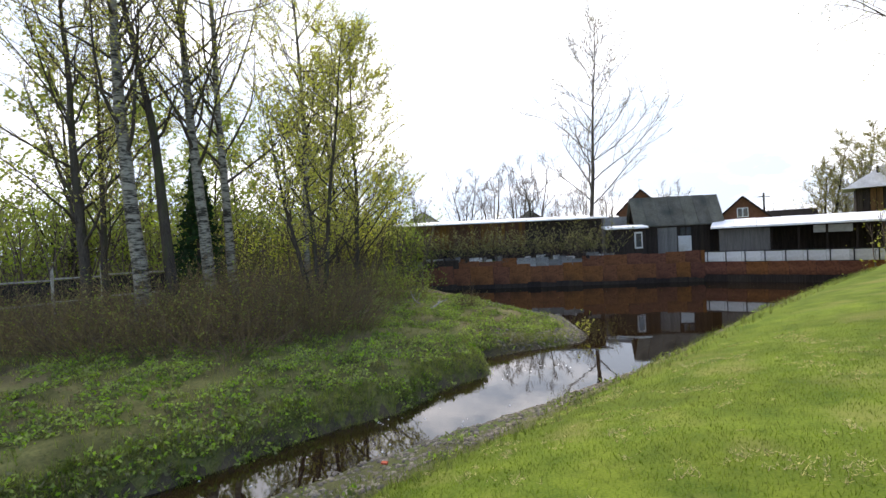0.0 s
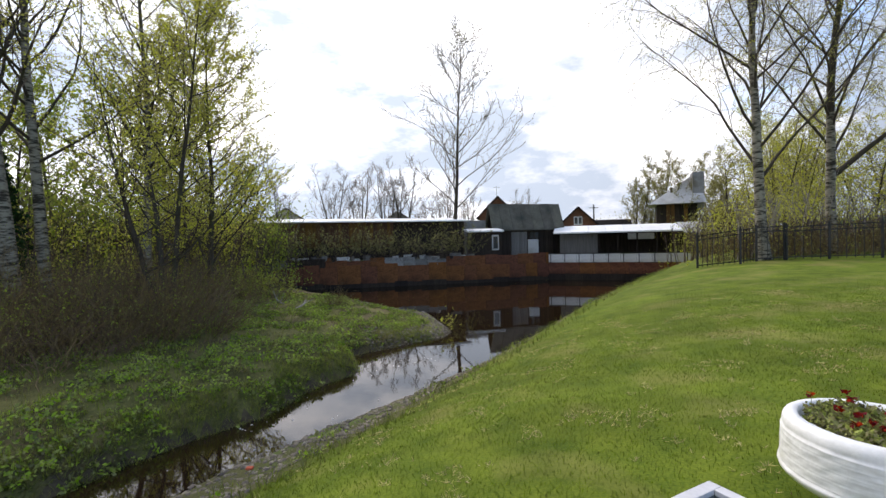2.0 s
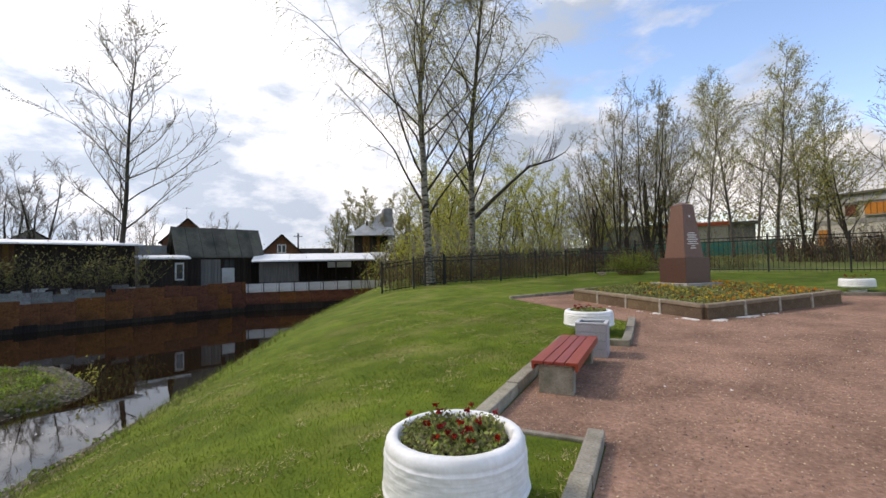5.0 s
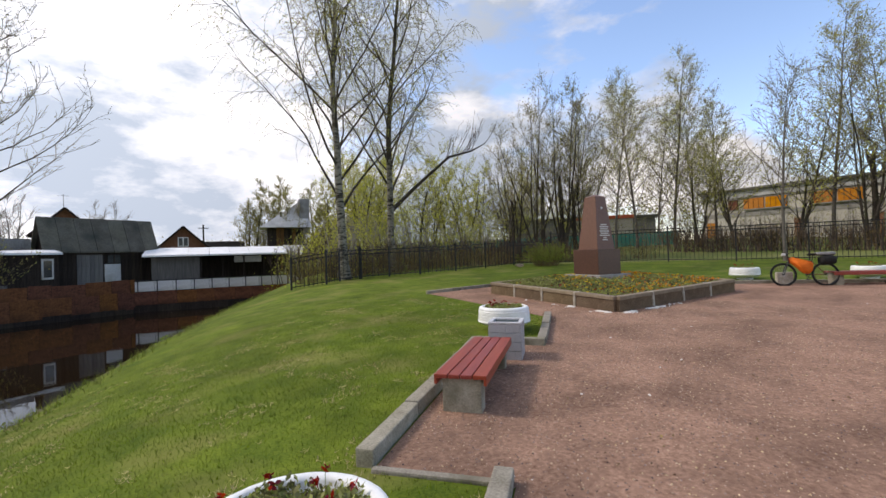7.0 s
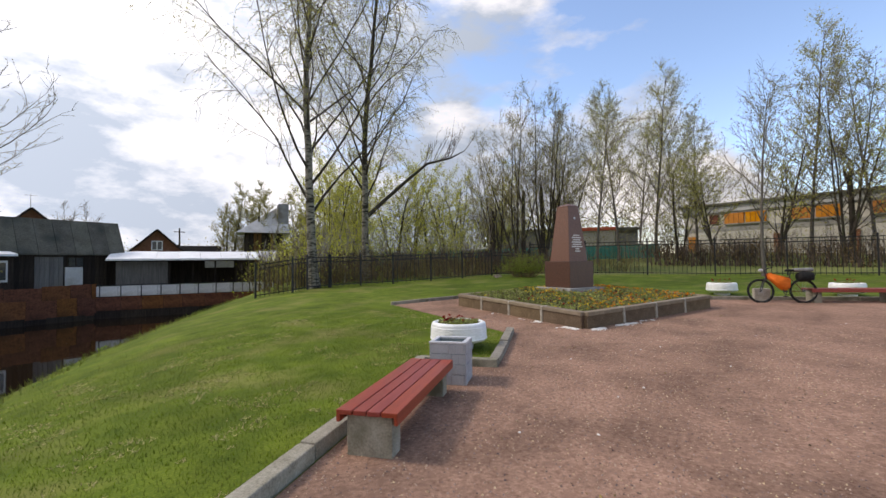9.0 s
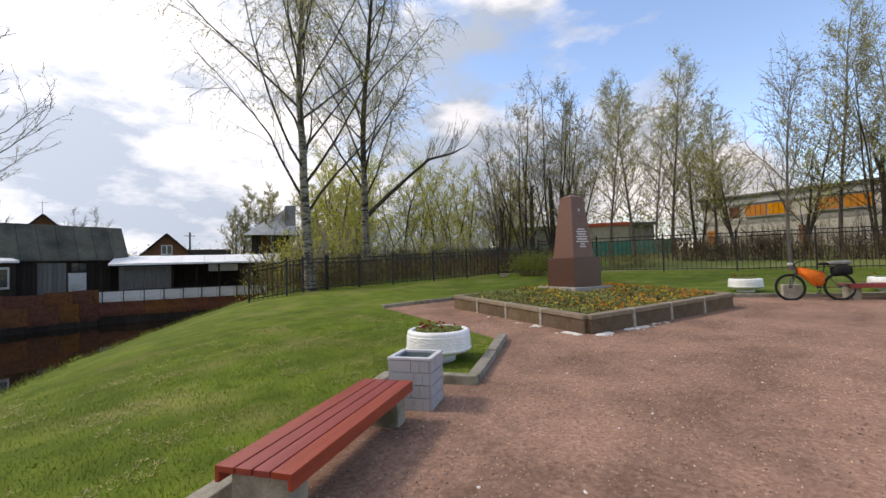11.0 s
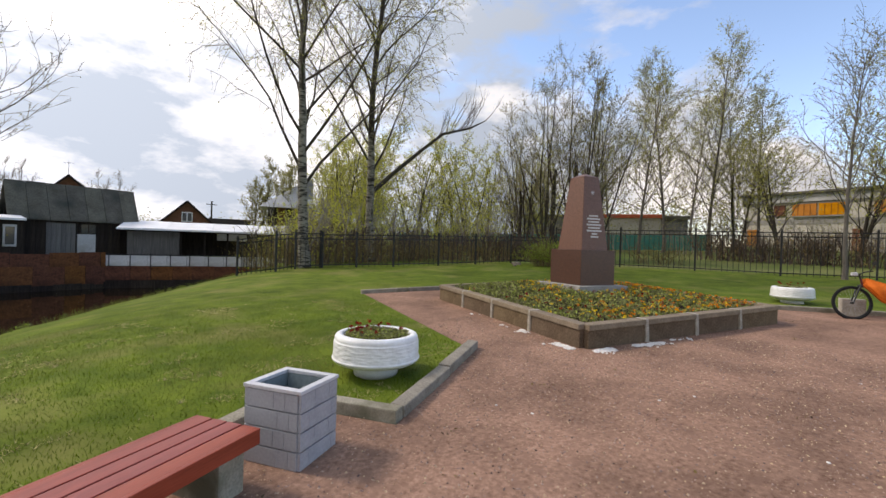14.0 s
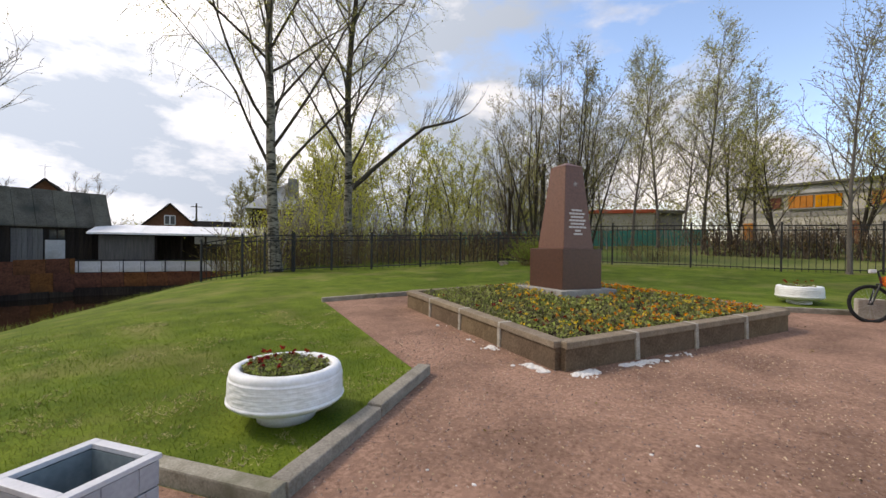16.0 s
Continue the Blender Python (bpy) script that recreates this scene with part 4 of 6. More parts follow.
def wall_panels(name, where, ang, e0, e1, rows, label, seed):
    """rows: (z from, z to, material, panel width, how ragged)."""
    rng = random.Random(seed)
    x0, y0 = where(e0, 0)
    t = thing(name, Matrix.Translation((x0, y0, WATER)), label, "river wall", kind="structure")
    xm, ym = where((e0 + e1) / 2, 0.10)
    bm = bmesh.new()
    add_box(bm, (abs(e1 - e0), 0.12, rows[-1][1] - WATER + 0.3), (0, 0, 0), Matrix.Rotation(ang, 4, "Z"))
    part("backing", bm, M_DARK, t, "dark backing").location = (xm - x0, ym - y0, (rows[-1][1] - WATER) / 2 - 0.30)
    for z0, z1, mat, width, rag in rows:
        e = e0
        while e < e1 - 0.05:
            w = min(width * rng.uniform(1 - rag, 1 + rag), e1 - e)
            top = z1 + rng.uniform(-rag, rag) * 0.25
            x, y = where(e + w / 2, -0.02 - rng.uniform(0, 0.05))
            bm = bmesh.new()
            add_box(bm, (w - 0.015, 0.025, top - z0), (0, 0, 0), Matrix.Rotation(ang + rng.uniform(-1, 1) * 0.02 * rag, 4, "Z") @ Matrix.Rotation(rng.uniform(-1, 1) * 0.04 * rag, 4, "Y"), 0.004)
            use = mat if not isinstance(mat, tuple) else rng.choice(mat)
            part("sheet_panel", bm, use, t).location = (x - x0, y - y0, (z0 + top) / 2 - WATER)
            e += w
    return t


wall_panels("wall_rusty", far_a, ANG_A, -24, -9, [(WATER - 0.3, -1.45, M_DWOOD, 1.1, 0.2), (-1.55, -0.1, (M_RUST, M_RUST, M_RUST, M_DWOOD), 1.3, 0.4), (-0.25, 0.32, (M_RUST, M_GSHEET, M_RUST, M_GSHEET, M_DWOOD), 1.4, 0.5)], "river wall patched from rusty and grey metal sheets", 1)
wall_panels("wall_rusty", far_a, ANG_A, -9, 0, [(WATER - 0.3, -1.50, M_DWOOD, 1.2, 0.2), (-1.6, -0.45, M_RUST, 1.3, 0.3), (-0.5, 0.40, (M_RUST, M_RUST, M_RUST, M_GSHEET), 1.5, 0.3)], "river wall of rust-brown metal sheets standing in the water", 2)
tw = wall_panels("wall_white_topped", far_b, ANG_B, 0, 17, [(WATER - 0.3, -1.35, M_DWOOD, 1.5, 0.1), (-1.35, -0.42, M_RUST, 1.3, 0.12), (-0.40, 0.30, M_WPANEL, 1.15, 0.05)], "rusty river wall with a white sheet parapet", 3)
for i in range(15):
    x, y = far_b(0.2 + i * 1.15, -0.09)
    bm = bmesh.new()
    add_box(bm, (0.05, 0.05, 0.85), (0, 0, 0))
    part("parapet_post", bm, M_IRON, tw).location = (x - FX, y - FY, -0.02 - WATER)
x, y = far_b(8.5, -0.06)
bm = bmesh.new()
add_box(bm, (17, 0.07, 0.05), (0, 0, 0), Matrix.Rotation(ANG_B, 4, "Z"))
part("parapet_rail", bm, M_IRON, tw).location = (x - FX, y - FY, 0.36 - WATER)


def plank_wall(t, where, ang, e0, e1, n, z0, z1, mat, width=0.22, name="plank"):
    ox, oy, oz = t.location
    e = e0
    while e < e1 - 0.02:
        w = min(width, e1 - e)
        x, y = where(e + w / 2, n)
        bm = bmesh.new()
        add_box(bm, (w - 0.012, 0.04, z1 - z0), (0, 0, 0), Matrix.Rotation(ang, 4, "Z"))
        part(name, bm, mat, t).location = (x - ox, y - oy, (z0 + z1) / 2 - oz)
        e += w


def solid(t, where, e0, e1, n0, n1, z0, z1, mat, name, label="", bevel=0.01):
    ox, oy, oz = t.location
    ang = ANG_A if where is far_a else ANG_B
    x, y = where((e0 + e1) / 2, (n0 + n1) / 2)
    bm = bmesh.new()
    add_box(bm, (e1 - e0, n1 - n0, z1 - z0), (0, 0, 0), Matrix.Rotation(ang, 4, "Z"), bevel)
    part(name, bm, mat, t, label).location = (x - ox, y - oy, (z0 + z1) / 2 - oz)


def slope_slab(t, where, e0, e1, low, high, thick, mat, name, strips=1, label=""):
    """A roof plane between low (n, z) and high (n, z), laid in strips."""
    ox, oy, oz = t.location
    for k in range(strips):
        a, b = e0 + (e1 - e0) * k / strips, e0 + (e1 - e0) * (k + 1) / strips - (0.02 if strips > 1 else 0)
        bm = bmesh.new()
        lo, hi = [], []
        for e, (n, z) in ((a, low), (b, low), (b, high), (a, high)):
            x, y = where(e, n)
            lo.append(bm.verts.new((x - ox, y - oy, z - oz)))
            hi.append(bm.verts.new((x - ox, y - oy, z - oz + thick + 0.012 * (k % 2))))
        bm.faces.new(lo[::-1])
        bm.faces.new(hi)
        for i in range(4):
            j = (i + 1) % 4
            bm.faces.new((lo[i], lo[j], hi[j], hi[i]))
        part(name, bm, mat, t, label)


def at_far(where, e, n, z=0.2):
    x, y = where(e, n)
    return Matrix.Translation((x, y, z))


# long shed under a white roof
sh = thing("long_shed", at_far(far_a, -16, 2), "long low shed of weathered orange planks under a white roof", "shed")
slope_slab(sh, far_a, -25.5, -6.6, (1.0, 3.24), (4.6, 3.62), 0.09, M_WROOF, "roof_sheet", 12)
solid(sh, far_a, -25.2, -6.9, 4.3, 4.5, 0.2, 3.56, M_DWOOD, "back_wall")
solid(sh, far_a, -25.3, -25.1, 1.5, 4.3, 0.2, 3.26, M_DWOOD, "end_wall")
plank_wall(sh, far_a, ANG_A, -25.2, -22.2, 1.35, 0.9, 3.26, M_OWOOD, 0.25)
plank_wall(sh, far_a, ANG_A, -22.2, -13.0, 1.75, 1.25, 3.30, M_BWOOD, 0.28)
plank_wall(sh, far_a, ANG_A, -13.0, -6.9, 1.9, 0.2, 3.32, M_DWOOD, 0.28)
solid(sh, far_a, -25.2, -13.0, 1.9, 2.1, 0.2, 1.25, M_DARK, "plinth", "dark open plinth")

# low white-roofed shed beside the house
sh = thing("small_shed", at_far(far_a, -5, 2), "small dark shed with a white roof and a pale window", "shed")
slope_slab(sh, far_a, -7.0, -3.7, (0.7, 2.30), (1.96, 2.50), 0.12, M_WROOF, "roof_sheet", 2)
solid(sh, far_a, -6.6, -3.75, 1.2, 1.96, 0.2, 2.36, M_DWOOD, "body")
solid(sh, far_a, -4.65, -4.05, 1.10, 1.2, 0.75, 2.05, M_WPANEL, "window_frame", "white window frame")
solid(sh, far_a, -4.55, -4.15, 1.06, 1.16, 0.88, 1.92, M_GLASS, "pane")
# grey gabled upper block left of the house
solid(sh, far_a, -6.4, -4.5, 3.2, 5.0, 0.2, 3.4, M_GSHEET, "rear_block")

# plank house with the grey roof
ho = thing("plank_house", at_far(far_a, 0, 4), "dark plank house with a steep grey sheet roof", "house")
slope_slab(ho, far_a, -4.3, 2.7, (2.0, 2.42), (3.1, 4.76), 0.10, M_SLATE, "roof_sheet", 7)
slope_slab(ho, far_a, -4.3, 2.7, (4.2, 2.42), (3.1, 4.76), 0.10, M_SLATE, "roof_sheet", 7)
solid(ho, far_a, -4.15, 2.5, 2.35, 3.9, 0.2, 2.5, M_DWOOD, "body", "", 0)
plank_wall(ho, far_a, ANG_A, -4.15, 2.5, 2.30, 0.1, 2.55, M_DWOOD, 0.24)
for e in (-4.1, 2.45):
    ox, oy, oz = ho.location
    bm = bmesh.new()
    fa = [bm.verts.new((far_a(e, n)[0] - ox, far_a(e, n)[1] - oy, z - oz)) for n, z in ((2.3, 2.45), (3.9, 2.45), (3.1, 4.68))]
    bm.faces.new(fa)
    bmesh.ops.solidify(bm, geom=bm.faces[:], thickness=0.06)
    part("gable", bm, M_DWOOD, ho)
plank_wall(ho, far_a, ANG_A, -2.45, -0.95, 2.24, 0.1, 2.30, M_GWOOD, 0.25, "door_plank")
solid(ho, far_a, -0.85, 0.15, 2.20, 2.28, 0.35, 1.60, M_WPANEL, "panel", "pale grey panel")
solid(ho, far_a, -0.65, 0.15, 2.22, 2.29, 1.66, 2.25, M_GLASS, "pane")
solid(ho, far_a, -0.28, -0.22, 2.19, 2.24, 1.66, 2.25, M_DWOOD, "mullion")

# open shed with the long white roof
sh = thing("open_shed", at_far(far_b, 6, 3), "open-fronted shed with a bright white sheet roof", "shed")
slope_slab(sh, far_b, 0.4, 10.4, (0.6, 2.02), (3.6, 2.62), 0.12, M_WROOF, "roof_sheet", 7)
solid(sh, far_b, 0.8, 10.2, 3.3, 3.5, 0.2, 2.5, M_DWOOD, "back_wall")
solid(sh, far_b, 0.9, 4.0, 1.2, 1.3, 0.2, 1.95, M_GWOOD, "front_panel", "grey board wall")
solid(sh, far_b, 0.9, 1.0, 1.3, 3.3, 0.2, 2.1, M_DWOOD, "end_wall")
solid(sh, far_b, 6.4, 8.4, 1.2, 1.28, 1.45, 1.95, M_PROOF, "blind", "pale sheet under the eave")
for e in (4.1, 5.6, 7.1, 8.6, 10.1):
    solid(sh, far_b, e - 0.06, e + 0.06, 1.1, 1.22, 0.2, 2.1, M_DWOOD, "post")
sh = thing("lean_to", at_far(far_b, 12, 3), "lean-to with a patched pale sheet roof", "shed")
slope_slab(sh, far_b, 10.5, 15.2, (0.7, 1.85), (3.9, 2.75), 0.08, M_PROOF, "roof_sheet", 6)
solid(sh, far_b, 10.6, 15.0, 3.4, 3.6, 0.2, 2.5, M_DWOOD, "back_wall")
for e in (10.7, 12.2, 13.7, 15.0):
    solid(sh, far_b, e - 0.06, e + 0.06, 1.0, 1.12, 0.2, 1.95, M_DWOOD, "post")


def gable_house(x, y, ang, width, depth, base, eave, ridge, wall, roof, label, window=True, over=0.4):
    """A house whose gable looks along -y of its own axes."""
    t = thing("gable_house", Matrix.Translation((x, y, base)) @ Matrix.Rotation(ang, 4, "Z"), label, "house")
    he, hr = eave - base, ridge - base
    bm = bmesh.new()
    front = [(-width / 2, 0), (width / 2, 0), (width / 2, he), (0, hr), (-width / 2, he)]
    a = [bm.verts.new((px, 0, pz)) for px, pz in front]
    b = [bm.verts.new((px, depth, pz)) for px, pz in front]
    bm.faces.new(a)
    bm.faces.new(b[::-1])
    for i in range(5):
        j = (i + 1) % 5
        bm.faces.new((a[i], b[i], b[j], a[j]))
    part("wall", bm, wall, t)
    for sgn in (-1, 1):
        run = width / 2 + over
        bm = bmesh.new()
        lo = []
        drop = (hr - he) / (width / 2)
        for px, py in ((0, -over), (sgn * run, -over), (sgn * run, depth + over), (0, depth + over)):
            lo.append(bm.verts.new((px, py, hr - abs(px) * drop + 0.02)))
        face = bm.faces.new(lo)
        bmesh.ops.solidify(bm, geom=[face], thickness=0.12)
        part("roof", bm, roof, t)
        bm = bmesh.new()
        length = math.hypot(run, run * drop)
        add_box(bm, (length, 0.05, 0.2), (sgn * run / 2, -over - 0.04, hr - run * drop / 2 + 0.02), Matrix.Rotation(sgn * math.atan(drop), 4, "Y"))
        part("barge_board", bm, M_WPANEL if wall is M_BRICK and width < 4.5 else M_DWOOD, t)
    if window:
        zc = he + (hr - he) * 0.30
        box("window_frame", (1.15, 0.08, 1.15), (0, -0.05, zc), M_WHITE, t, "white window frame")
        for k in (-1, 1):
            box("pane", (0.42, 0.06, 0.95), (k * 0.27, -0.08, zc), M_GLASS, t)
    return t


gable_house(9.7, 63.5, -0.22, 5.6, 7, 0.2, 5.2, 8.0, M_BRICK, M_DARK, "red-brown gabled house behind the plank house", False)
ch = thing("aerial", Matrix.Translation((9.7, 64.5, 7.4)), "thin roof aerial and stove pipe", "aerial")
s = Soup()
s.tube([Vector((0, 0, 0)), Vector((0, 0, 2.3))], [0.03, 0.02], 5)
s.tube([Vector((-0.5, 0, 2.1)), Vector((0.5, 0, 2.1))], [0.015, 0.015], 4)
s.done("mast", M_IRON, ch)
gable_house(20.4, 60.0, -0.25, 5.6, 7, 0.2, 3.3, 6.0, M_BRICK, M_DARK, "small brown gabled house with a white attic window")
gable_house(27.5, 60.0, 1.2, 5, 6, 0.2, 2.9, 4.2, M_DWOOD, M_DARK, "low dark hut with a shallow roof", False)
gable_house(-5.0, 62.0, 0.1, 7, 7, 0.2, 3.6, 6.0, M_GWOOD, M_TEAL, "distant grey house with a green roof", False)
gable_house(-22.0, 66.0, 0.4, 8, 7, 0.2, 4.4, 7.0, M_PLASTER, M_SLATE, "distant pale house with a grey roof", False)
po = thing("utility_pole", Matrix.Translation((25.0, 66, 0.2)), "dark wooden utility pole with a cross arm", "pole")
s = Soup()
s.tube([Vector((0, 0, 0)), Vector((0, 0, 6.6))], [0.13, 0.10], 8)
s.tube([Vector((0.1, 0, 4.6)), Vector((-1.6, 0, 2.2))], [0.09, 0.09], 6)
s.tube([Vector((-0.7, 0, 6.1)), Vector((0.7, 0, 6.1))], [0.05, 0.05], 6)
s.done("pole", M_BARK, po)

# two-storey hut with a hipped metal roof
hut = thing("tall_hut", Matrix.Translation((27.2, 47.6, 0.2)) @ Matrix.Rotation(-0.45, 4, "Z") @ Matrix.Scale(1.22, 4), "tall brown plank hut under a steep pale metal roof", "house")
box("body", (3.2, 3.2, 4.2), (0, 0, 2.1), M_DWOOD, hut)
for k in range(9):
    box("board", (0.30, 0.06, 4.0), (-1.4 + k * 0.35, -1.63, 2.1), M_BWOOD if k in (2, 3, 6) else M_DWOOD, hut)
bm = bmesh.new()
apex = bm.verts.new((1.5, 0.2, 6.8))
ring = [bm.verts.new(p) for p in ((-2.3, -2.3, 4.05), (2.3, -2.3, 4.05), (2.3, 2.3, 4.05), (-2.3, 2.3, 4.05))]
for i in range(4):
    bm.faces.new((ring[i], ring[(i + 1) % 4], apex))
bm.faces.new(ring[::-1])
part("roof", bm, M_PROOF, hut)
box("dormer", (0.9, 1.8, 3.2), (1.7, -0.6, 5.2), M_GSHEET, hut, "grey sheet gable")
s = Soup()
s.tube([Vector((-0.4, -1.3, 4.6)), Vector((-0.4, -1.3, 5.6))], [0.08, 0.08], 8)
s.done("chimney_pipe", M_IRON, hut)

# clutter on top of the wall
rng = random.Random(21)
for k in range(34):
    e = -23 + k * 0.5 + rng.uniform(-0.2, 0.2)
    x, y = far_a(e, rng.uniform(0.25, 0.9))
    mat = rng.choice((M_GSHEET, M_WPANEL, M_DWOOD, M_GWOOD, M_RUST, M_PROOF))
    j = thing("scrap", Matrix.Translation((x, y, 0.2)), "odd scrap board lying behind the river wall", "scrap", "scrap behind the river wall")
    bm = bmesh.new()
    sz = (rng.uniform(0.3, 1.2), rng.uniform(0.1, 0.5), rng.uniform(0.1, 0.45))
    add_box(bm, sz, (0, 0, sz[2] / 2), Matrix.Rotation(rng.uniform(-1.5, 1.5), 4, "Z"), 0.02, 0.05)
    part("board", bm, mat, j)

# ---- buildings beyond the fence ----
bd = thing("white_building", Matrix.Translation((56.9, 9.9, 1.1)) @ Matrix.Rotation(radians(-105), 4, "Z"), "long pale two-storey building with orange boarded windows", "building")
box("wall", (36, 9, 5.9), (18, 4.5, 2.95), M_PLASTER, bd, bevel=0.0)
box("roof", (37, 10, 0.22), (18, 4.5, 6.30), M_SLATE, bd, "grey flat roof edge", 0.02)
box("parapet", (36.4, 9.4, 0.70), (18, 4.5, 5.83), M_PROOF, bd, "pale grey parapet band", 0.02)
box("string_course", (36.1, 9.2, 0.12), (18, 4.5, 5.36), M_SLAB, bd, "grey string course", 0.01)
box("plinth_band", (36.1, 9.1, 0.5), (18, 4.5, 3.7), M_SLAB, bd, "stained grey band under the windows", 0.01)
box("window_board", (0.9, 0.14, 1.0), (3.0, -0.06, 4.75), M_RUST, bd, "brown boarded window")
box("door_board", (0.95, 0.14, 1.6), (0.8, -0.06, 2.2), M_ORANGE, bd, "orange boarded door")
for k in range(5):
    for x in (4.0, 5.95):
        box("window_board", (1.78, 0.14, 1.05), (x + 0.9 + k * 5.6, -0.06, 4.75), M_ORANGE, bd, "orange boarded window")
        for j in range(3):
            box("board_joint", (0.03, 0.03, 1.02), (x + 0.45 + j * 0.45 + k * 5.6, -0.14, 4.75), M_RUST, bd, bevel=0)
    box("sill", (3.9, 0.24, 0.10), (5.9 + k * 5.6, -0.12, 4.15), M_SLAB, bd)
    box("pier", (0.6, 0.18, 3.0), (8.6 + k * 5.6, -0.08, 1.5), M_BRICK, bd, "brown brick pier")
ks = thing("kiosk", Matrix.Translation((42.6, 16.6, 2.0)) @ Matrix.Rotation(radians(-66), 4, "Z"), "low white kiosk with a red roof edge", "kiosk")
box("wall", (5.2, 4, 3.0), (0.8, 2, 1.0), M_PLASTER, ks, bevel=0.0)
box("roof", (5.6, 4.4, 0.32), (0.8, 2, 2.66), M_REDROOF, ks, "red roof edge", 0.02)
ks = thing("storage_shed", Matrix.Translation((49.0, 21.0, 1.6)) @ Matrix.Rotation(radians(-60), 4, "Z"), "long grey store building behind the kiosk", "shed")
box("wall", (16, 5, 3.4), (0, 2, 1.7), M_GSHEET, ks, bevel=0.0)
box("roof", (16.6, 5.6, 0.3), (0, 2, 3.55), M_SLATE, ks)
tf = thing("teal_fence", Matrix.Translation((36.0, 30.0, land(36, 30))), "low teal painted board fence", "fence", kind="structure")
a, b = Vector((29, 31)), Vector((45.5, 10))
for k in range(26):
    p = a.lerp(b, (k + 0.5) / 26)
    z = land(p.x, p.y)
    bm = bmesh.new()
    add_box(bm, (1.06, 0.05, 1.25), (0, 0, 0.70), Matrix.Rotation(math.atan2(b.y - a.y, b.x - a.x), 4, "Z"))
    part("panel", bm, M_TEAL, tf).location = (p.x - 36, p.y - 30, z - land(36, 30))


# ---- trees ----
def bend(p, d, length, n, rng, wob, rise):
    """A wandering line of n steps from p towards d; rise: how it turns up (or, negative, droops)."""
    pts, d = [p.copy()], d.normalized()
    for _ in range(n):
        d = (d + Vector((rng.uniform(-wob, wob), rng.uniform(-wob, wob), rng.uniform(-wob, wob) + rise))).normalized()
        p = p + d * (length / n)
        pts.append(p.copy())
    return pts


def along(pts, q):
    k = min(int(q * (len(pts) - 1)), len(pts) - 2)
    f = q * (len(pts) - 1) - k
    return pts[k].lerp(pts[k + 1], f), (pts[k + 1] - pts[k]).normalized()


def make_tree(name, x, y, h, r, seed, bark, leafm, twigm, label, limbs=26, first=0.2, reach=0.3, up=0.6, rise=0.05, droop=0.0, subs=8, twigs=6, leaves=4, leaf=0.045, lean=(0, 0), stems=1, upper=None, dark_top=False, z=None, twig_r=0.006, segs=3, category="tree", group=""):
    """A tapered trunk with limbs, branches, twigs and leaves. droop: hanging twigs; stems: trunks from one foot."""
    rng = random.Random(seed)
    z = land(x, y) - 0.1 if z is None else z
    t = thing(name, Matrix.Translation((x, y, z)), label, category, group)
    bole, fine, crown = Soup(), Soup(), Soup()
    for st_ in range(stems):
        d = Vector((lean[0], lean[1], 1))
        if stems > 1:
            a = st_ * 6.283 / stems + rng.uniform(-0.4, 0.4)
            d += Vector((math.cos(a), math.sin(a), 0)) * rng.uniform(0.10, 0.34)
        hs = h * (1 if st_ == 0 else rng.uniform(0.68, 0.95))
        trunk = bend(Vector((0, 0, 0)), d, hs, 16, rng, 0.05, 0.02)
        rr = [r * (1.3 if i == 0 else 1) * (1 - 0.96 * i / 16) + 0.006 for i in range(17)]
        if dark_top:
            bole.tube(trunk[:6], rr[:6], 10)
            top = Soup()
            top.tube(trunk[5:], rr[5:], 8)
            top.done("upper_trunk", upper or bark, t, smooth=True)
        else:
            bole.tube(trunk, rr, 9)
        for i in range(limbs // stems):
            q = first + (0.98 - first) * (i + rng.random()) / (limbs // stems)
            p, td = along(trunk, q)
            a = i * 2.4 + rng.uniform(-0.5, 0.5)
            out = Vector((math.cos(a), math.sin(a), up * rng.uniform(0.6, 1.6)))
            ln = (h * reach * (1.10 - q) ** 0.8 + 0.5) * rng.uniform(0.65, 1.3)
            lim = bend(p, out, ln, 7, rng, 0.20, rise)
            lr = min(r * 0.30 * (1.15 - q), rr[min(int(q * 16), 16)] * 0.6) + 0.004
            wood = Soup()
            wood.tube(lim, [lr * (1 - 0.9 * k / 7) + 0.003 for k in range(8)], 5)
            wood.done("limb", upper or bark, t, smooth=True)
            for sct in range(subs):
                q2 = 0.18 + 0.81 * (sct + rng.random()) / subs
                p2, d2 = along(lim, min(q2, 0.999))
                o2 = (d2 + Vector((rng.uniform(-1, 1), rng.uniform(-1, 1), rng.uniform(-0.4, 0.9))) * 0.8)
                sub = bend(p2, o2, (ln * rng.uniform(0.25, 0.5) * (1.2 - 0.6 * q2)) + 0.25, 4, rng, 0.22, rise - droop * 0.22)
                fine.tube(sub, [lr * 0.22 * (1 - k / 5) + twig_r * 0.8 for k in range(5)], 3)
                for tw_ in range(twigs):
                    p3, d3 = along(sub, (tw_ + rng.random()) / twigs * 0.98)
                    o3 = d3 * 0.8 + Vector((rng.uniform(-1, 1), rng.uniform(-1, 1), rng.uniform(-0.6, 0.8) - droop))
                    tl = rng.uniform(0.35, 0.95) * (1 + 0.9 * droop) * (h / 15) ** 0.5
                    tw = bend(p3, o3, tl, segs, rng, 0.28, -droop * 0.5)
                    fine.ribbon(tw, twig_r)
                    for _k in range(leaves):
                        p4, _d = along(tw, rng.random() * 0.999)
                        crown.leaf(p4 + Vector((rng.uniform(-1, 1), rng.uniform(-1, 1), rng.uniform(-1, 1))) * 0.06, leaf * rng.uniform(0.6, 1.3), rng)
    bole.done("trunk", bark, t, smooth=True)
    fine.done("twig_crown", twigm, t)
    if leaves:
        crown.done("crown", leafm, t)
    return t


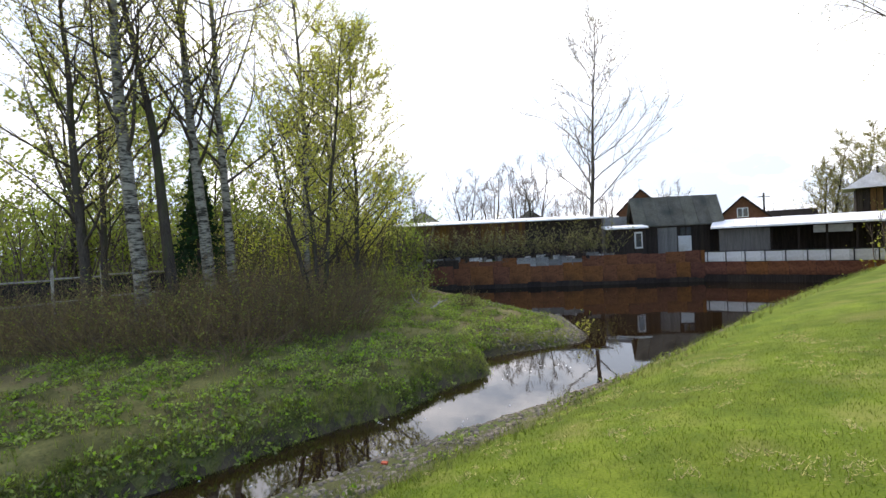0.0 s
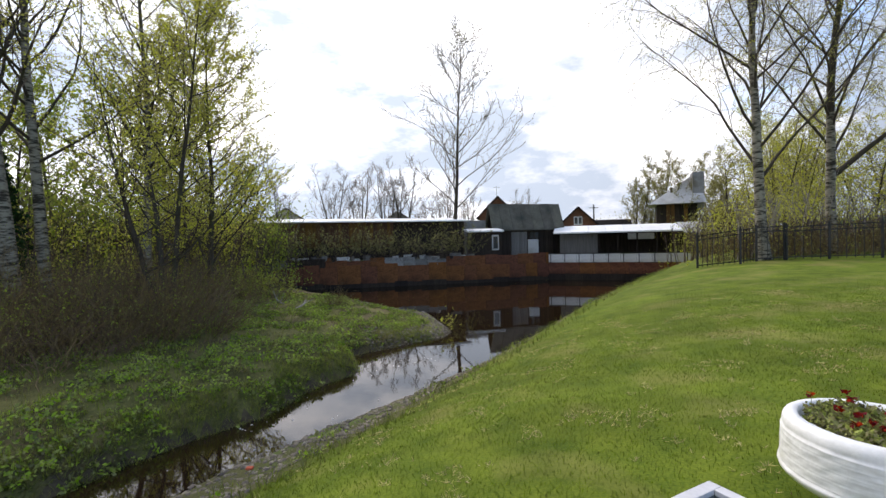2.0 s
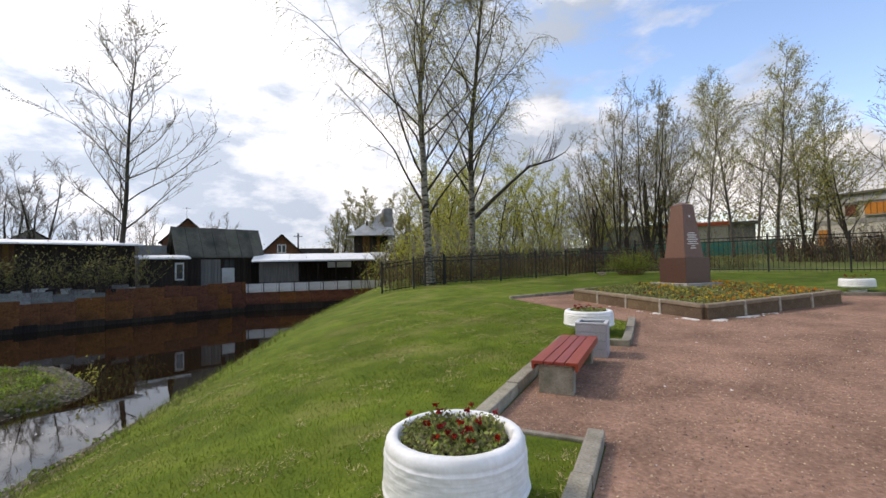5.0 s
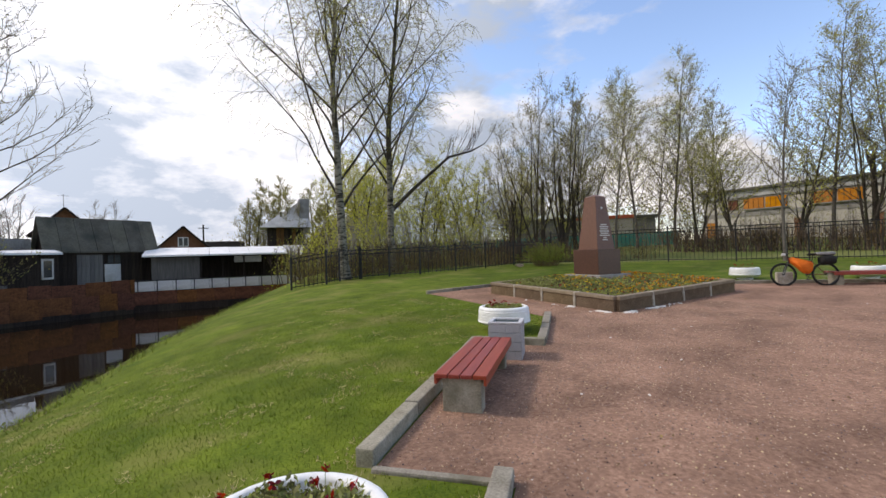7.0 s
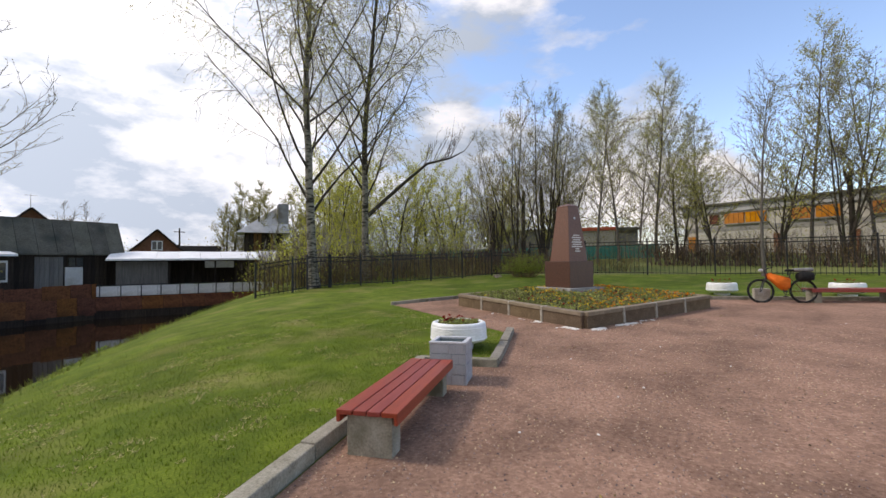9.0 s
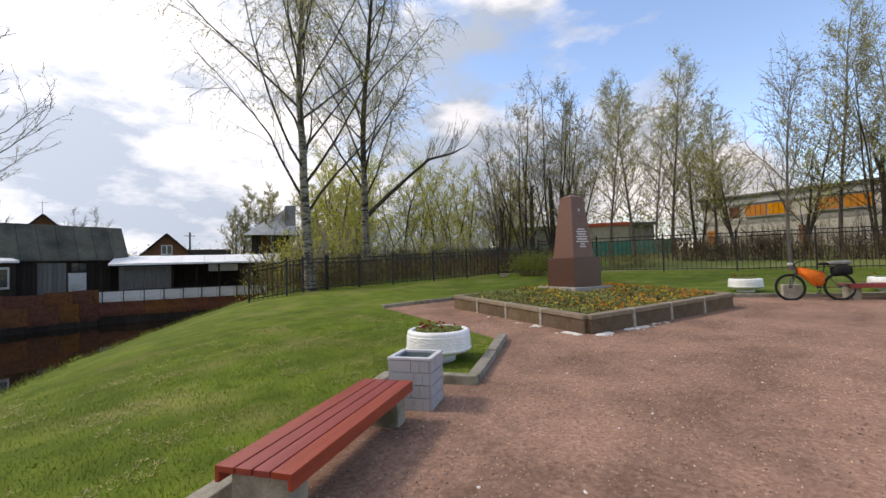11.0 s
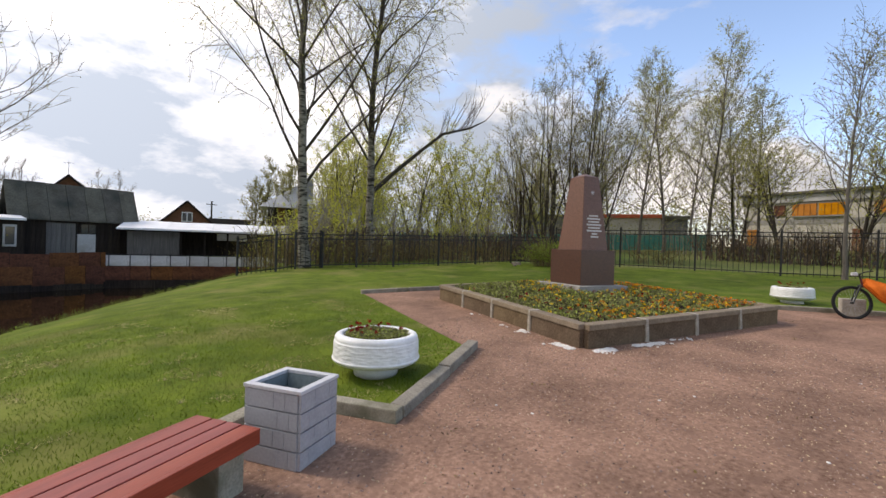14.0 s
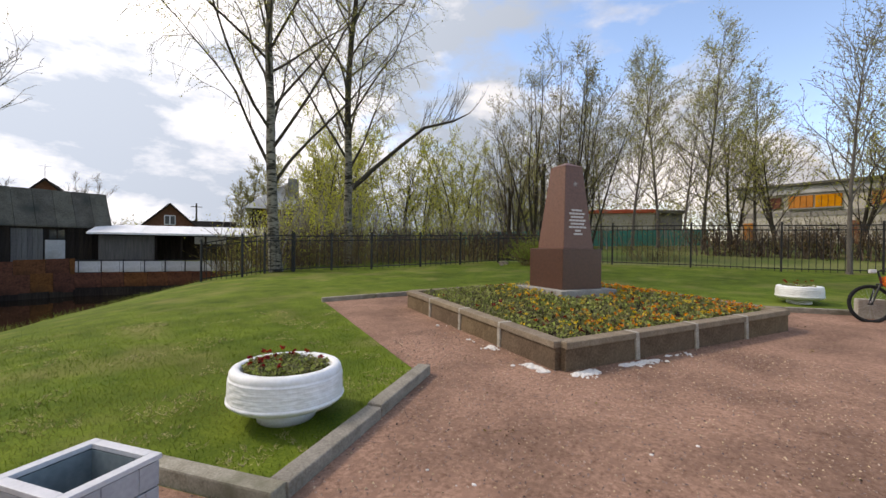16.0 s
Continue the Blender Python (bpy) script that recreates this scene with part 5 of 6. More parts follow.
WEEP = dict(droop=0.6, rise=0.035, up=1.25, subs=9, twigs=9, leaves=9, leaf=0.034, twig_r=0.0055, upper=M_BARK)
b1 = make_tree("birch", 13.7, 17.6, 20.5, 0.23, 41, M_BIRCH, M_LEAFS, M_MTWIG, "tall weeping birch with spotted pale bark and sparse new leaves", limbs=32, first=0.17, reach=0.40, lean=(-0.07, 0.04), **WEEP)
b2 = make_tree("birch", 17.8, 18.7, 21.0, 0.22, 42, M_BIRCH, M_LEAFS, M_MTWIG, "tall dark-topped birch with mossy bark and thin new leaves", limbs=32, first=0.20, reach=0.36, lean=(-0.04, 0.02), dark_top=True, **WEEP)
rng = random.Random(5)
s, tws = Soup(), Soup()
lim = [Vector(p) * 1.17 for p in ((0.1, -0.05, 3.2), (0.9, -0.55, 4.1), (1.8, -1.2, 5.1), (2.6, -1.7, 5.9), (3.6, -2.4, 6.25), (4.3, -2.8, 6.7))]
s.tube(lim, [0.13, 0.11, 0.09, 0.075, 0.055, 0.02], 7)
for i in range(15):
    p, d = along(lim, rng.uniform(0.45, 0.99))
    br = bend(p, d + Vector((rng.uniform(-0.7, 0.7), rng.uniform(-0.7, 0.7), rng.uniform(0.5, 1.8))), rng.uniform(1.0, 2.8), 5, rng, 0.2, 0.10)
    tws.tube(br, [0.022, 0.018, 0.014, 0.011, 0.008, 0.004], 4)
    for _k in range(7):
        p2, d2 = along(br, rng.uniform(0.3, 0.99))
        tws.tube(bend(p2, d2 + Vector((rng.uniform(-0.8, 0.8), rng.uniform(-0.8, 0.8), 0.5)), rng.uniform(0.3, 0.7), 3, rng, 0.2, 0.05), [0.008, 0.007, 0.006, 0.004], 3)
s.done("low_limb", M_BARK, b2, "bare low limb reaching out", True)
tws.done("limb_twig_spray", M_TWIG, b2)

# ash at the river wall
make_tree("ash_tree", 1.5, 36.9, 18.5, 0.19, 51, M_BARK, M_LEAFB, M_GTWIG, "slender ash with few budding leaves at the river wall", limbs=30, first=0.2, reach=0.44, up=0.95, rise=0.035, subs=7, twigs=6, leaves=2, leaf=0.05, z=0.2, twig_r=0.011)

# trees of the brushy bank
LEFT = dict(subs=7, twigs=5, leaves=6, leaf=0.046, up=0.9, upper=M_BARK)
make_tree("dark_tree", -17.2, 11.0, 14.0, 0.19, 61, M_BARK, M_LEAFS, M_TWIG, "dark crooked tree with fresh green leaves among brush", limbs=28, first=0.2, reach=0.34, **LEFT)
make_tree("dark_tree", -17.9, 12.2, 12.5, 0.13, 62, M_BARK, M_LEAFS, M_TWIG, "thin dark tree with fresh green leaves among brush", limbs=24, first=0.2, reach=0.32, **LEFT)
make_tree("birch", -14.8, 11.1, 20.0, 0.26, 63, M_BIRCH, M_LEAFS, M_TWIG, "tall straight birch with black-and-white bark among brush", limbs=30, first=0.30, reach=0.26, lean=(-0.02, 0.02), **LEFT)
make_tree("dark_tree", -14.7, 12.4, 19.0, 0.21, 64, M_BARK, M_LEAFS, M_TWIG, "tall dark leaning tree among brush", limbs=26, first=0.36, reach=0.24, lean=(-0.13, -0.03), **LEFT)
make_tree("birch", -14.0, 13.3, 20.0, 0.24, 65, M_BIRCH, M_LEAFY, M_TWIG, "tall birch with white lower bark and yellow-green leaves", limbs=32, first=0.28, reach=0.26, lean=(-0.05, 0), **LEFT)
make_tree("birch", -14.0, 14.5, 19.0, 0.20, 66, M_BIRCH, M_LEAFY, M_TWIG, "birch with a spreading limb and yellow-green leaves", limbs=32, first=0.28, reach=0.34, **LEFT)
make_tree("alder", -9.9, 14.0, 10.5, 0.10, 67, M_BARK, M_LEAFY, M_TWIG, "many-stemmed alder with thin yellow-green leaves", limbs=39, first=0.2, reach=0.32, stems=3, subs=7, twigs=6, leaves=7, leaf=0.04)
make_tree("alder", -11.0, 19.4, 14.0, 0.13, 68, M_BARK, M_LEAFY, M_TWIG, "upright tree thick with yellow-green leaves on the spit", limbs=44, first=0.10, reach=0.27, up=0.9, subs=8, twigs=7, leaves=10, leaf=0.05)
make_tree("alder", -12.9, 21.0, 13.0, 0.12, 70, M_BARK, M_LEAFY, M_TWIG, "broad tree with yellow-green leaves behind the alders", limbs=36, first=0.12, reach=0.32, up=0.8, subs=7, twigs=6, leaves=9, leaf=0.055)
make_tree("birch", -12.6, 17.8, 18.5, 0.17, 72, M_BIRCH, M_LEAFY, M_MTWIG, "tall birch veiled in yellow-green leaves behind the alders", limbs=36, first=0.3, reach=0.30, up=0.8, subs=7, twigs=6, leaves=8, leaf=0.05, upper=M_BARK)
base_tree = make_tree("green_tree", -16.5, 22.5, 11.0, 0.13, 71, M_BARK, M_LEAFG, M_TWIG, "bushy young tree in fresh green leaf", limbs=26, first=0.15, reach=0.36, subs=6, twigs=5, leaves=5, leaf=0.09, segs=2)
rng = random.Random(9)
for k, (x, y, sc) in enumerate([(-22, 14, 1.0), (-25, 19, 1.1), (-20.5, 20.5, 0.95), (-24, 27, 1.1), (-19, 30, 1.0), (-13.5, 29, 0.8), (-29, 24, 1.2), (-33, 16, 1.1), (-28, 10, 1.1), (-31, 31, 1.1), (-24, 36, 1.1), (-17, 38, 0.9), (-34, 8, 1.1)]):
    copy_thing(base_tree, Matrix.Translation((x, y, land(x, y) - 0.1)) @ Matrix.Rotation(rng.uniform(0, 6.28), 4, "Z") @ Matrix.Scale(sc, 4)).scale = (sc, sc, sc * rng.uniform(0.9, 1.1))

# spruce
sp = thing("spruce", Matrix.Translation((-16.4, 15.2, land(-16.4, 15.2))), "dark green young spruce behind the birches", "tree")
s, nd = Soup(), Soup()
s.tube([Vector((0, 0, 0)), Vector((0, 0, 7))], [0.12, 0.01], 7)
rng = random.Random(4)
for k in range(520):
    zz = 6.9 * rng.random() ** 1.2 + 0.1
    a = rng.uniform(0, 6.283)
    ln = (7.1 - zz) * 0.27 * rng.uniform(0.7, 1.1)
    p = Vector((0, 0, zz))
    tip = Vector((math.cos(a) * ln, math.sin(a) * ln, zz - ln * 0.25))
    for _k in range(14):
        c = p.lerp(tip, rng.uniform(0.25, 1))
        nd.leaf(c + Vector((rng.uniform(-1, 1), rng.uniform(-1, 1), rng.uniform(-1, 0.3))) * 0.12, 0.10, rng)
s.done("trunk", M_BARK, sp)
nd.done("needles", M_SPRUCE, sp)

# bare trees beyond the far sheds
bare = make_tree("bare_tree", -3.5, 49, 10.0, 0.14, 81, M_BARK, M_LEAFB, M_GTWIG, "bare spreading garden tree behind the sheds", limbs=26, first=0.15, reach=0.36, up=0.9, rise=0.08, subs=8, twigs=5, leaves=0, stems=3, z=0.2, twig_r=0.014, segs=2)
rng = random.Random(8)
for x, y, sc in ((-8, 47, 0.9), (-12, 52, 1.0), (1.5, 52, 0.85), (-17, 48, 0.8), (5, 60, 0.8), (-1, 44, 0.6), (13, 62, 0.8), (31, 60, 0.8), (-6, 54, 1.05), (10, 66, 0.7)):
    copy_thing(bare, Matrix.Translation((x, y, 0.15)) @ Matrix.Rotation(rng.uniform(0, 6.28), 4, "Z")).scale = (sc, sc, sc)
pop = make_tree("poplar", 28.0, 58, 11.5, 0.16, 82, M_BARK, M_LEAFB, M_MTWIG, "upright tree with a pale yellow-green crown far behind the huts", limbs=36, first=0.1, reach=0.26, up=0.9, rise=0.06, subs=7, twigs=7, leaves=8, leaf=0.06, stems=2, z=0.2, segs=2)
for x, y, sc in ((32, 60, 1.1), (36, 52, 1.0), (40, 60, 1.1), (28, 46, 0.8)):
    copy_thing(pop, Matrix.Translation((x, y, 0.2)) @ Matrix.Rotation(x, 4, "Z")).scale = (sc, sc, sc)

# trees beyond the iron fence
FAR = dict(segs=2, twig_r=0.006)
dk = make_tree("dark_tree", 30.8, 14.3, 13.4, 0.085, 91, M_BARK, M_LEAFB, M_MTWIG, "dark many-stemmed tree with bronze buds behind the fence", limbs=50, first=0.14, reach=0.34, up=0.9, rise=0.04, subs=7, twigs=5, leaves=4, leaf=0.045, stems=5, **FAR)
fb = make_tree("fine_birch", 41.9, 12.5, 15.6, 0.13, 92, M_GBARK, M_LEAFS, M_GTWIG, "slim birch with fine upright grey twigs", limbs=40, first=0.2, reach=0.28, up=1.1, rise=0.04, droop=0.1, subs=8, twigs=7, leaves=3, leaf=0.05, **FAR)
yl = make_tree("yellow_tree", 26.5, 25.1, 9.5, 0.08, 93, M_BARK, M_LEAFY, M_MTWIG, "young tree with yellow-green spring leaves behind the fence", limbs=33, first=0.10, reach=0.32, up=0.8, rise=0.03, subs=7, twigs=5, leaves=5, leaf=0.055, stems=3, segs=2)
cr = make_tree("crooked_tree", 41.5, 5.0, 9.0, 0.11, 94, M_BARK, M_LEAFS, M_MTWIG, "crooked dark tree with sparse green buds before the building", limbs=30, first=0.14, reach=0.42, up=1.0, rise=0.06, subs=7, twigs=6, leaves=4, leaf=0.05, stems=2, lean=(0.0, 0.15), **FAR)
th = make_tree("young_tree", 28.1, 1.2, 9.2, 0.085, 95, M_GBARK, M_LEAFB, M_GTWIG, "straight young tree with thin bare branches beside the fence", limbs=24, first=0.26, reach=0.36, up=1.3, rise=0.05, subs=6, twigs=5, leaves=2, leaf=0.04)
stub = Soup()
stub.tube([Vector((0.5, 0.3, 0)), Vector((0.55, 0.3, 3.2)), Vector((0.5, 0.35, 5.6)), Vector((0.62, 0.4, 6.4))], [0.19, 0.16, 0.15, 0.10], 8)
stub.tube([Vector((0.5, 0.35, 5.2)), Vector((0.2, 0.2, 6.0)), Vector((0.15, 0.2, 6.5))], [0.11, 0.09, 0.05], 7)
stub.done("broken_stem", M_BARK, dk, "dead stem snapped off short", True)
rng = random.Random(12)


def again(tree, height, rows):
    """Copies of a tree, each at x, y with its own height."""
    for x, y, h in rows:
        z = land(x, y) - 0.1
        k = h / height
        copy_thing(tree, Matrix.Translation((x, y, z)) @ Matrix.Rotation(rng.uniform(0, 6.28), 4, "Z")).scale = (k, k, k * rng.uniform(0.96, 1.04))


again(dk, 13.4, [(29.4, 15.7, 12.4), (31.9, 13.4, 11.6), (30.4, 17.9, 10.2), (43.2, -2.6, 14.5), (33.5, 20.8, 9.0)])
again(fb, 15.6, [(39.4, 13.5, 14.0), (42.7, 9.6, 16.2), (45.0, 8.4, 13.6), (44.3, 6.7, 13.4), (45.3, 11.6, 13.2), (46.2, -0.8, 17.6), (38.5, 15.5, 11.0), (47.5, -4.5, 16.5), (46.0, -9.0, 17.0)])
again(yl, 9.5, [(30.4, 27.0, 9.0), (30.8, 23.6, 8.6), (34.8, 25.0, 9.5), (22.6, 25.2, 8.6), (20.4, 23.4, 7.4), (18.6, 22.8, 7.6), (27, 32, 10.5), (36, 30, 10.5), (34.6, 20.6, 7.6), (24.5, 28.5, 9.4), (40, 23, 8.6), (38.5, 17.5, 5.8), (21.5, 28.0, 9.0)])
again(cr, 9.0, [(43.1, 7.7, 8.0), (43.2, 1.2, 10.2), (41.0, -5.0, 11.5), (40.2, -9.0, 11.0)])


# ---- brush, bushes and ground plants ----
def brush(x, y, w, h, seed, label, n=260, leafm=None, leaves=0, leaf=0.03, arch=0.5, mat=None, z=None):
    rng = random.Random(seed)
    t = thing("brush", Matrix.Translation((x, y, land(x, y) if z is None else z)), label, "bush")
    s, lv = Soup(), Soup()
    for _ in range(n):
        a, q = rng.uniform(0, 6.283), math.sqrt(rng.random())
        p = Vector((math.cos(a) * q * w * 0.55, math.sin(a) * q * w * 0.55, -0.05))
        d = Vector((math.cos(a) * q * arch + rng.uniform(-0.5, 0.5), math.sin(a) * q * arch + rng.uniform(-0.5, 0.5), 1))
        ln = h * rng.uniform(0.55, 1.15)
        pts = bend(p, d, ln, 5, rng, 0.22, -0.06 * arch)
        r = rng.uniform(0.004, 0.010)
        s.tube(pts, [r, r * 0.9, r * 0.8, r * 0.65, r * 0.5, r * 0.3], 3)
        for _k in range(4):
            p2, d2 = along(pts, rng.uniform(0.3, 0.99))
            tw = bend(p2, d2 + Vector((rng.uniform(-1, 1), rng.uniform(-1, 1), rng.uniform(-0.4, 0.7))), rng.uniform(0.2, 0.55), 3, rng, 0.25, 0)
            s.ribbon(tw, r * 0.55)
            for _j in range(leaves):
                p3, _d = along(tw, rng.random() * 0.99)
                lv.leaf(p3, leaf * rng.uniform(0.6, 1.3), rng)
    s.done("stem_tangle", mat or M_BRUSH, t)
    if leaves:
        lv.done("foliage", leafm, t)
    return t


rng = random.Random(31)
for k, (x, y, w, h) in enumerate([(-15.6, 9.6, 3.2, 2.2), (-13.4, 10.6, 3.0, 2.4), (-12.3, 12.2, 2.8, 2.6), (-10.9, 12.6, 2.8, 2.5), (-11.2, 14.9, 2.8, 2.8), (-10.3, 16.0, 2.4, 2.4), (-17.8, 9.0, 3.2, 2.2), (-14.8, 11.8, 3.0, 3.0), (-12.6, 14.0, 3.0, 3.0), (-19.8, 8.0, 3.2, 2.0), (-11.6, 10.9, 2.2, 1.5), (-21.5, 10, 3.4, 2.2), (-10.6, 14.4, 2.6, 2.7), (-12.0, 11.9, 2.6, 2.0), (-13.4, 8.9, 2.4, 1.8), (-11.5, 9.5, 2.3, 1.9), (-10.0, 10.3, 2.2, 1.9), (-9.0, 11.4, 2.0, 2.2), (-8.2, 12.6, 1.8, 2.1), (-15.6, 8.2, 2.6, 1.8)]):
    brush(x, y, w, h, 300 + k, "tangled brown leafless brush on the river bank", 280, M_LEAFG, 1 if k % 2 else 0, 0.03, 0.8)
brush(-9.8, 9.3, 1.5, 1.7, 328, "arching tan stems in the brush", 60, None, 0, 0.03, 1.6, M_ARCH)
brush(-13.6, 10.2, 1.6, 1.5, 329, "arching tan stems in the brush", 40, None, 0, 0.03, 1.6, M_ARCH)
brush(-9.0, 20.8, 2.2, 1.6, 330, "low yellow-green bush at the tip of the spit", 150, M_LEAFG, 3, 0.04)
brush(-10.8, 21.5, 2.4, 1.8, 331, "low yellow-green bush at the tip of the spit", 150, M_LEAFG, 3, 0.04)
brush(-5.3, 19.6, 0.7, 1.0, 332, "dark leafless sapling clump on the spit", 60)
brush(-0.35, 15.6, 0.3, 0.7, 333, "small sapling with yellow-green leaves at the waterside", 7, M_LEAFY, 3, 0.045)
brush(23.4, 11.8, 1.1, 1.25, 334, "rounded bright green bush on the lawn", 200, M_LEAFG, 8, 0.03, 0.5)
for k, (x, y, w, h) in enumerate([(21.8, 16.2, 2.4, 1.5), (19.6, 17.2, 2.2, 1.3), (24.6, 16.2, 2.2, 1.4), (32.5, 9.6, 2.6, 1.3), (17.0, 17.6, 2.0, 1.6), (14.6, 18.4, 2.2, 1.8), (28.4, 13.4, 2.4, 1.5), (13.0, 19.3, 1.8, 1.6), (16.0, 19.8, 2.6, 2.0)]):
    brush(x, y, w, h, 340 + k, "brown leafless bush behind the iron fence", 150, M_LEAFB, 1, 0.03, 0.6)
for k, e in enumerate((-22.5, -20, -17.5, -15, -12.5, -10, -8)):
    x, y = far_a(e, 0.9)
    brush(x, y, 2.6, 2.9, 360 + k, "bush with thin new leaves before the long shed", 170, M_LEAFB, 3, 0.055, 0.5, M_TWIG, 0.15)


def scatter(n, seed, box_, test, make):
    rng = random.Random(seed)
    x0, x1, y0, y1 = box_
    for _ in range(n):
        x, y = rng.uniform(x0, x1), rng.uniform(y0, y1)
        if test(x, y):
            make(Vector((x, y, land(x, y))), rng)


def on_lawn(x, y):
    u, v = to_uv(x, y)
    s, r = to_sr(x, y)
    if s < -0.3:
        return False
    top = 0.92 if (-3.40 < u < 0.95 or u < -6.1) else -0.16
    p, q = Q * ((u - BEDC[0]) - (v - BEDC[1])), Q * ((u - BEDC[0]) + (v - BEDC[1]))
    return v > top and not (max(abs(p), abs(q)) < 3.95)


def left_edge(x, y):
    s, r = to_sr(x, y)
    return min(left_shore(r) - s, far_shore_r(s) - r) if s < -1.6 else -9


grass = Soup()


def lawn_blade(p, rng):
    a = min(max(((p.x - 0.0) * 6 + (p.y - 1.0) * 2.2) / 40.84, 0), 1)
    d = math.hypot(p.x - 6 * a, p.y - 1 - 2.2 * a)
    if rng.random() < ease(2.5, 10.5, d) or (noise.noise(Vector((p.x * 0.8, p.y * 0.8, 2))) < -0.30 and rng.random() < 0.4):
        return
    h = rng.uniform(0.012, 0.036)
    grass.blade(p - Vector((0, 0, 0.004)), p + Vector((rng.uniform(-0.025, 0.025), rng.uniform(-0.025, 0.025), h)), 0.003)


scatter(400000, 401, (-5, 16, -1, 13), on_lawn, lawn_blade)
tagged(grass.done("lawn_grass", M_GRASS), "short mown grass blades of the lawn", "grass", kind="stuff")
bank = Soup()


def edge_tuft(p, rng):
    for _ in range(4):
        h = rng.uniform(0.08, 0.24)
        bank.blade(p - Vector((0, 0, 0.02)), p + Vector((rng.uniform(-0.16, 0.16), rng.uniform(-0.16, 0.16), h * rng.uniform(0.3, 1))), 0.007)


scatter(60000, 421, (-10, 1, 1, 20), lambda x, y: -0.16 < left_edge(x, y) < 0.85 and to_sr(x, y)[1] < 10 and noise.noise(Vector((x * 1.3, y * 1.3, 40))) > -0.3, edge_tuft)


def bank_blade(p, rng):
    for _ in range(3):
        h = rng.uniform(0.05, 0.20)
        bank.blade(p - Vector((0, 0, 0.01)), p + Vector((rng.uniform(-0.1, 0.1), rng.uniform(-0.1, 0.1), h)), 0.006)


scatter(30000, 403, (-9, 14, -2, 27), lambda x, y: -1.6 < to_sr(x, y)[0] < 0.7 and noise.noise(Vector((x * 1.2, y * 1.2, 9))) + 0.9 * to_sr(x, y)[0] > -0.40, bank_blade)
scatter(26000, 404, (-16, 1, 0, 24), lambda x, y: left_edge(x, y) > (0.8 if to_sr(x, y)[1] > 8 else 0.05) and noise.noise(Vector((x * 0.7, y * 0.7, 4))) + 0.7 * noise.noise(Vector((x * 2.4, y * 2.4, 5))) > -0.12, bank_blade)
tagged(bank.done("bank_grass", M_BANKG), "longer tufted grass along the river banks", "grass", kind="stuff")
herb = Soup()


def herb_clump(p, rng):
    h = rng.uniform(0.03, 0.16)
    for _ in range(7):
        herb.leaf(p + Vector((rng.uniform(-1, 1) * 0.09, rng.uniform(-1, 1) * 0.09, h * rng.uniform(0.4, 1))), rng.uniform(0.022, 0.05), rng)


scatter(34000, 405, (-15, 1, 0, 24), lambda x, y: left_edge(x, y) > (1.0 if to_sr(x, y)[1] > 8 else -0.12) and noise.noise(Vector((x * 0.75, y * 0.75, 14))) + 0.8 * noise.noise(Vector((x * 2.1, y * 2.1, 15))) > -0.08, herb_clump)
scatter(2500, 406, (-6, 6, 1, 16), lambda x, y: -1.2 < to_sr(x, y)[0] < 0.0 and noise.noise(Vector((x * 0.9, y * 0.9, 24))) > 0.15, herb_clump)
tagged(herb.done("ground_herbs", M_HERB), "leafy green ground plants covering the river bank", "plants", kind="stuff")
dry = Soup()


def dry_tuft(p, rng):
    for _ in range(5):
        dry.blade(p - Vector((0, 0, 0.01)), p + Vector((rng.uniform(-0.16, 0.16), rng.uniform(-0.16, 0.16), rng.uniform(0.03, 0.14))), 0.005)


scatter(9000, 422, (-16, 1, 0, 24), lambda x, y: left_edge(x, y) > 0.02 and noise.noise(Vector((x * 1.1, y * 1.1, 51))) > 0.12, dry_tuft)
tagged(dry.done("dry_grass", M_ARCH), "dry straw-coloured grass left from last year", "grass", kind="stuff")
thatch = Soup()


def thatch_blade(p, rng):
    for _ in range(3):
        thatch.blade(p, p + Vector((rng.uniform(-0.05, 0.05), rng.uniform(-0.05, 0.05), rng.uniform(0.012, 0.03))), 0.003)


scatter(60000, 424, (-3, 12, -1, 10), lambda x, y: on_lawn(x, y) and noise.noise(Vector((x * 1.4, y * 1.4, 71))) + 0.6 * noise.noise(Vector((x * 5, y * 5, 72))) > 0.28, thatch_blade)
tagged(thatch.done("dry_lawn_patches", M_STRAW), "dry straw-coloured blades patching the lawn", "grass", kind="stuff")
young = Soup()


def young_tuft(p, rng):
    for _ in range(6):
        young.blade(p - Vector((0, 0, 0.01)), p + Vector((rng.uniform(-0.07, 0.07), rng.uniform(-0.07, 0.07), rng.uniform(0.05, 0.15))), 0.006)


scatter(12000, 423, (-16, 1, 0, 24), lambda x, y: left_edge(x, y) > 0.3 and noise.noise(Vector((x * 0.9, y * 0.9, 61))) > 0.10, young_tuft)
tagged(young.done("young_grass", M_LEAFG), "fresh yellow-green grass tufts among the herbs", "grass", kind="stuff")
st = Soup()
scatter(46000, 407, (-9, 8, 0, 19), lambda x, y: -1.95 < to_sr(x, y)[0] < -0.30 - 0.45 * noise.noise(Vector((x, y, 3))), lambda p, rng: st.stone(p, rng.choice((0.012, 0.018, 0.025, 0.035, 0.05)), rng))
scatter(15000, 408, (-8, 1, 9, 23), lambda x, y: -0.15 < left_edge(x, y) < 1.1 + noise.noise(Vector((x, y, 5))) and to_sr(x, y)[1] > 7.5, lambda p, rng: st.stone(p, rng.uniform(0.018, 0.06), rng))
tagged(st.done("shore_stones", M_STONE), "grey-brown stones along the waterline", "stones", kind="stuff")
pb = Soup()


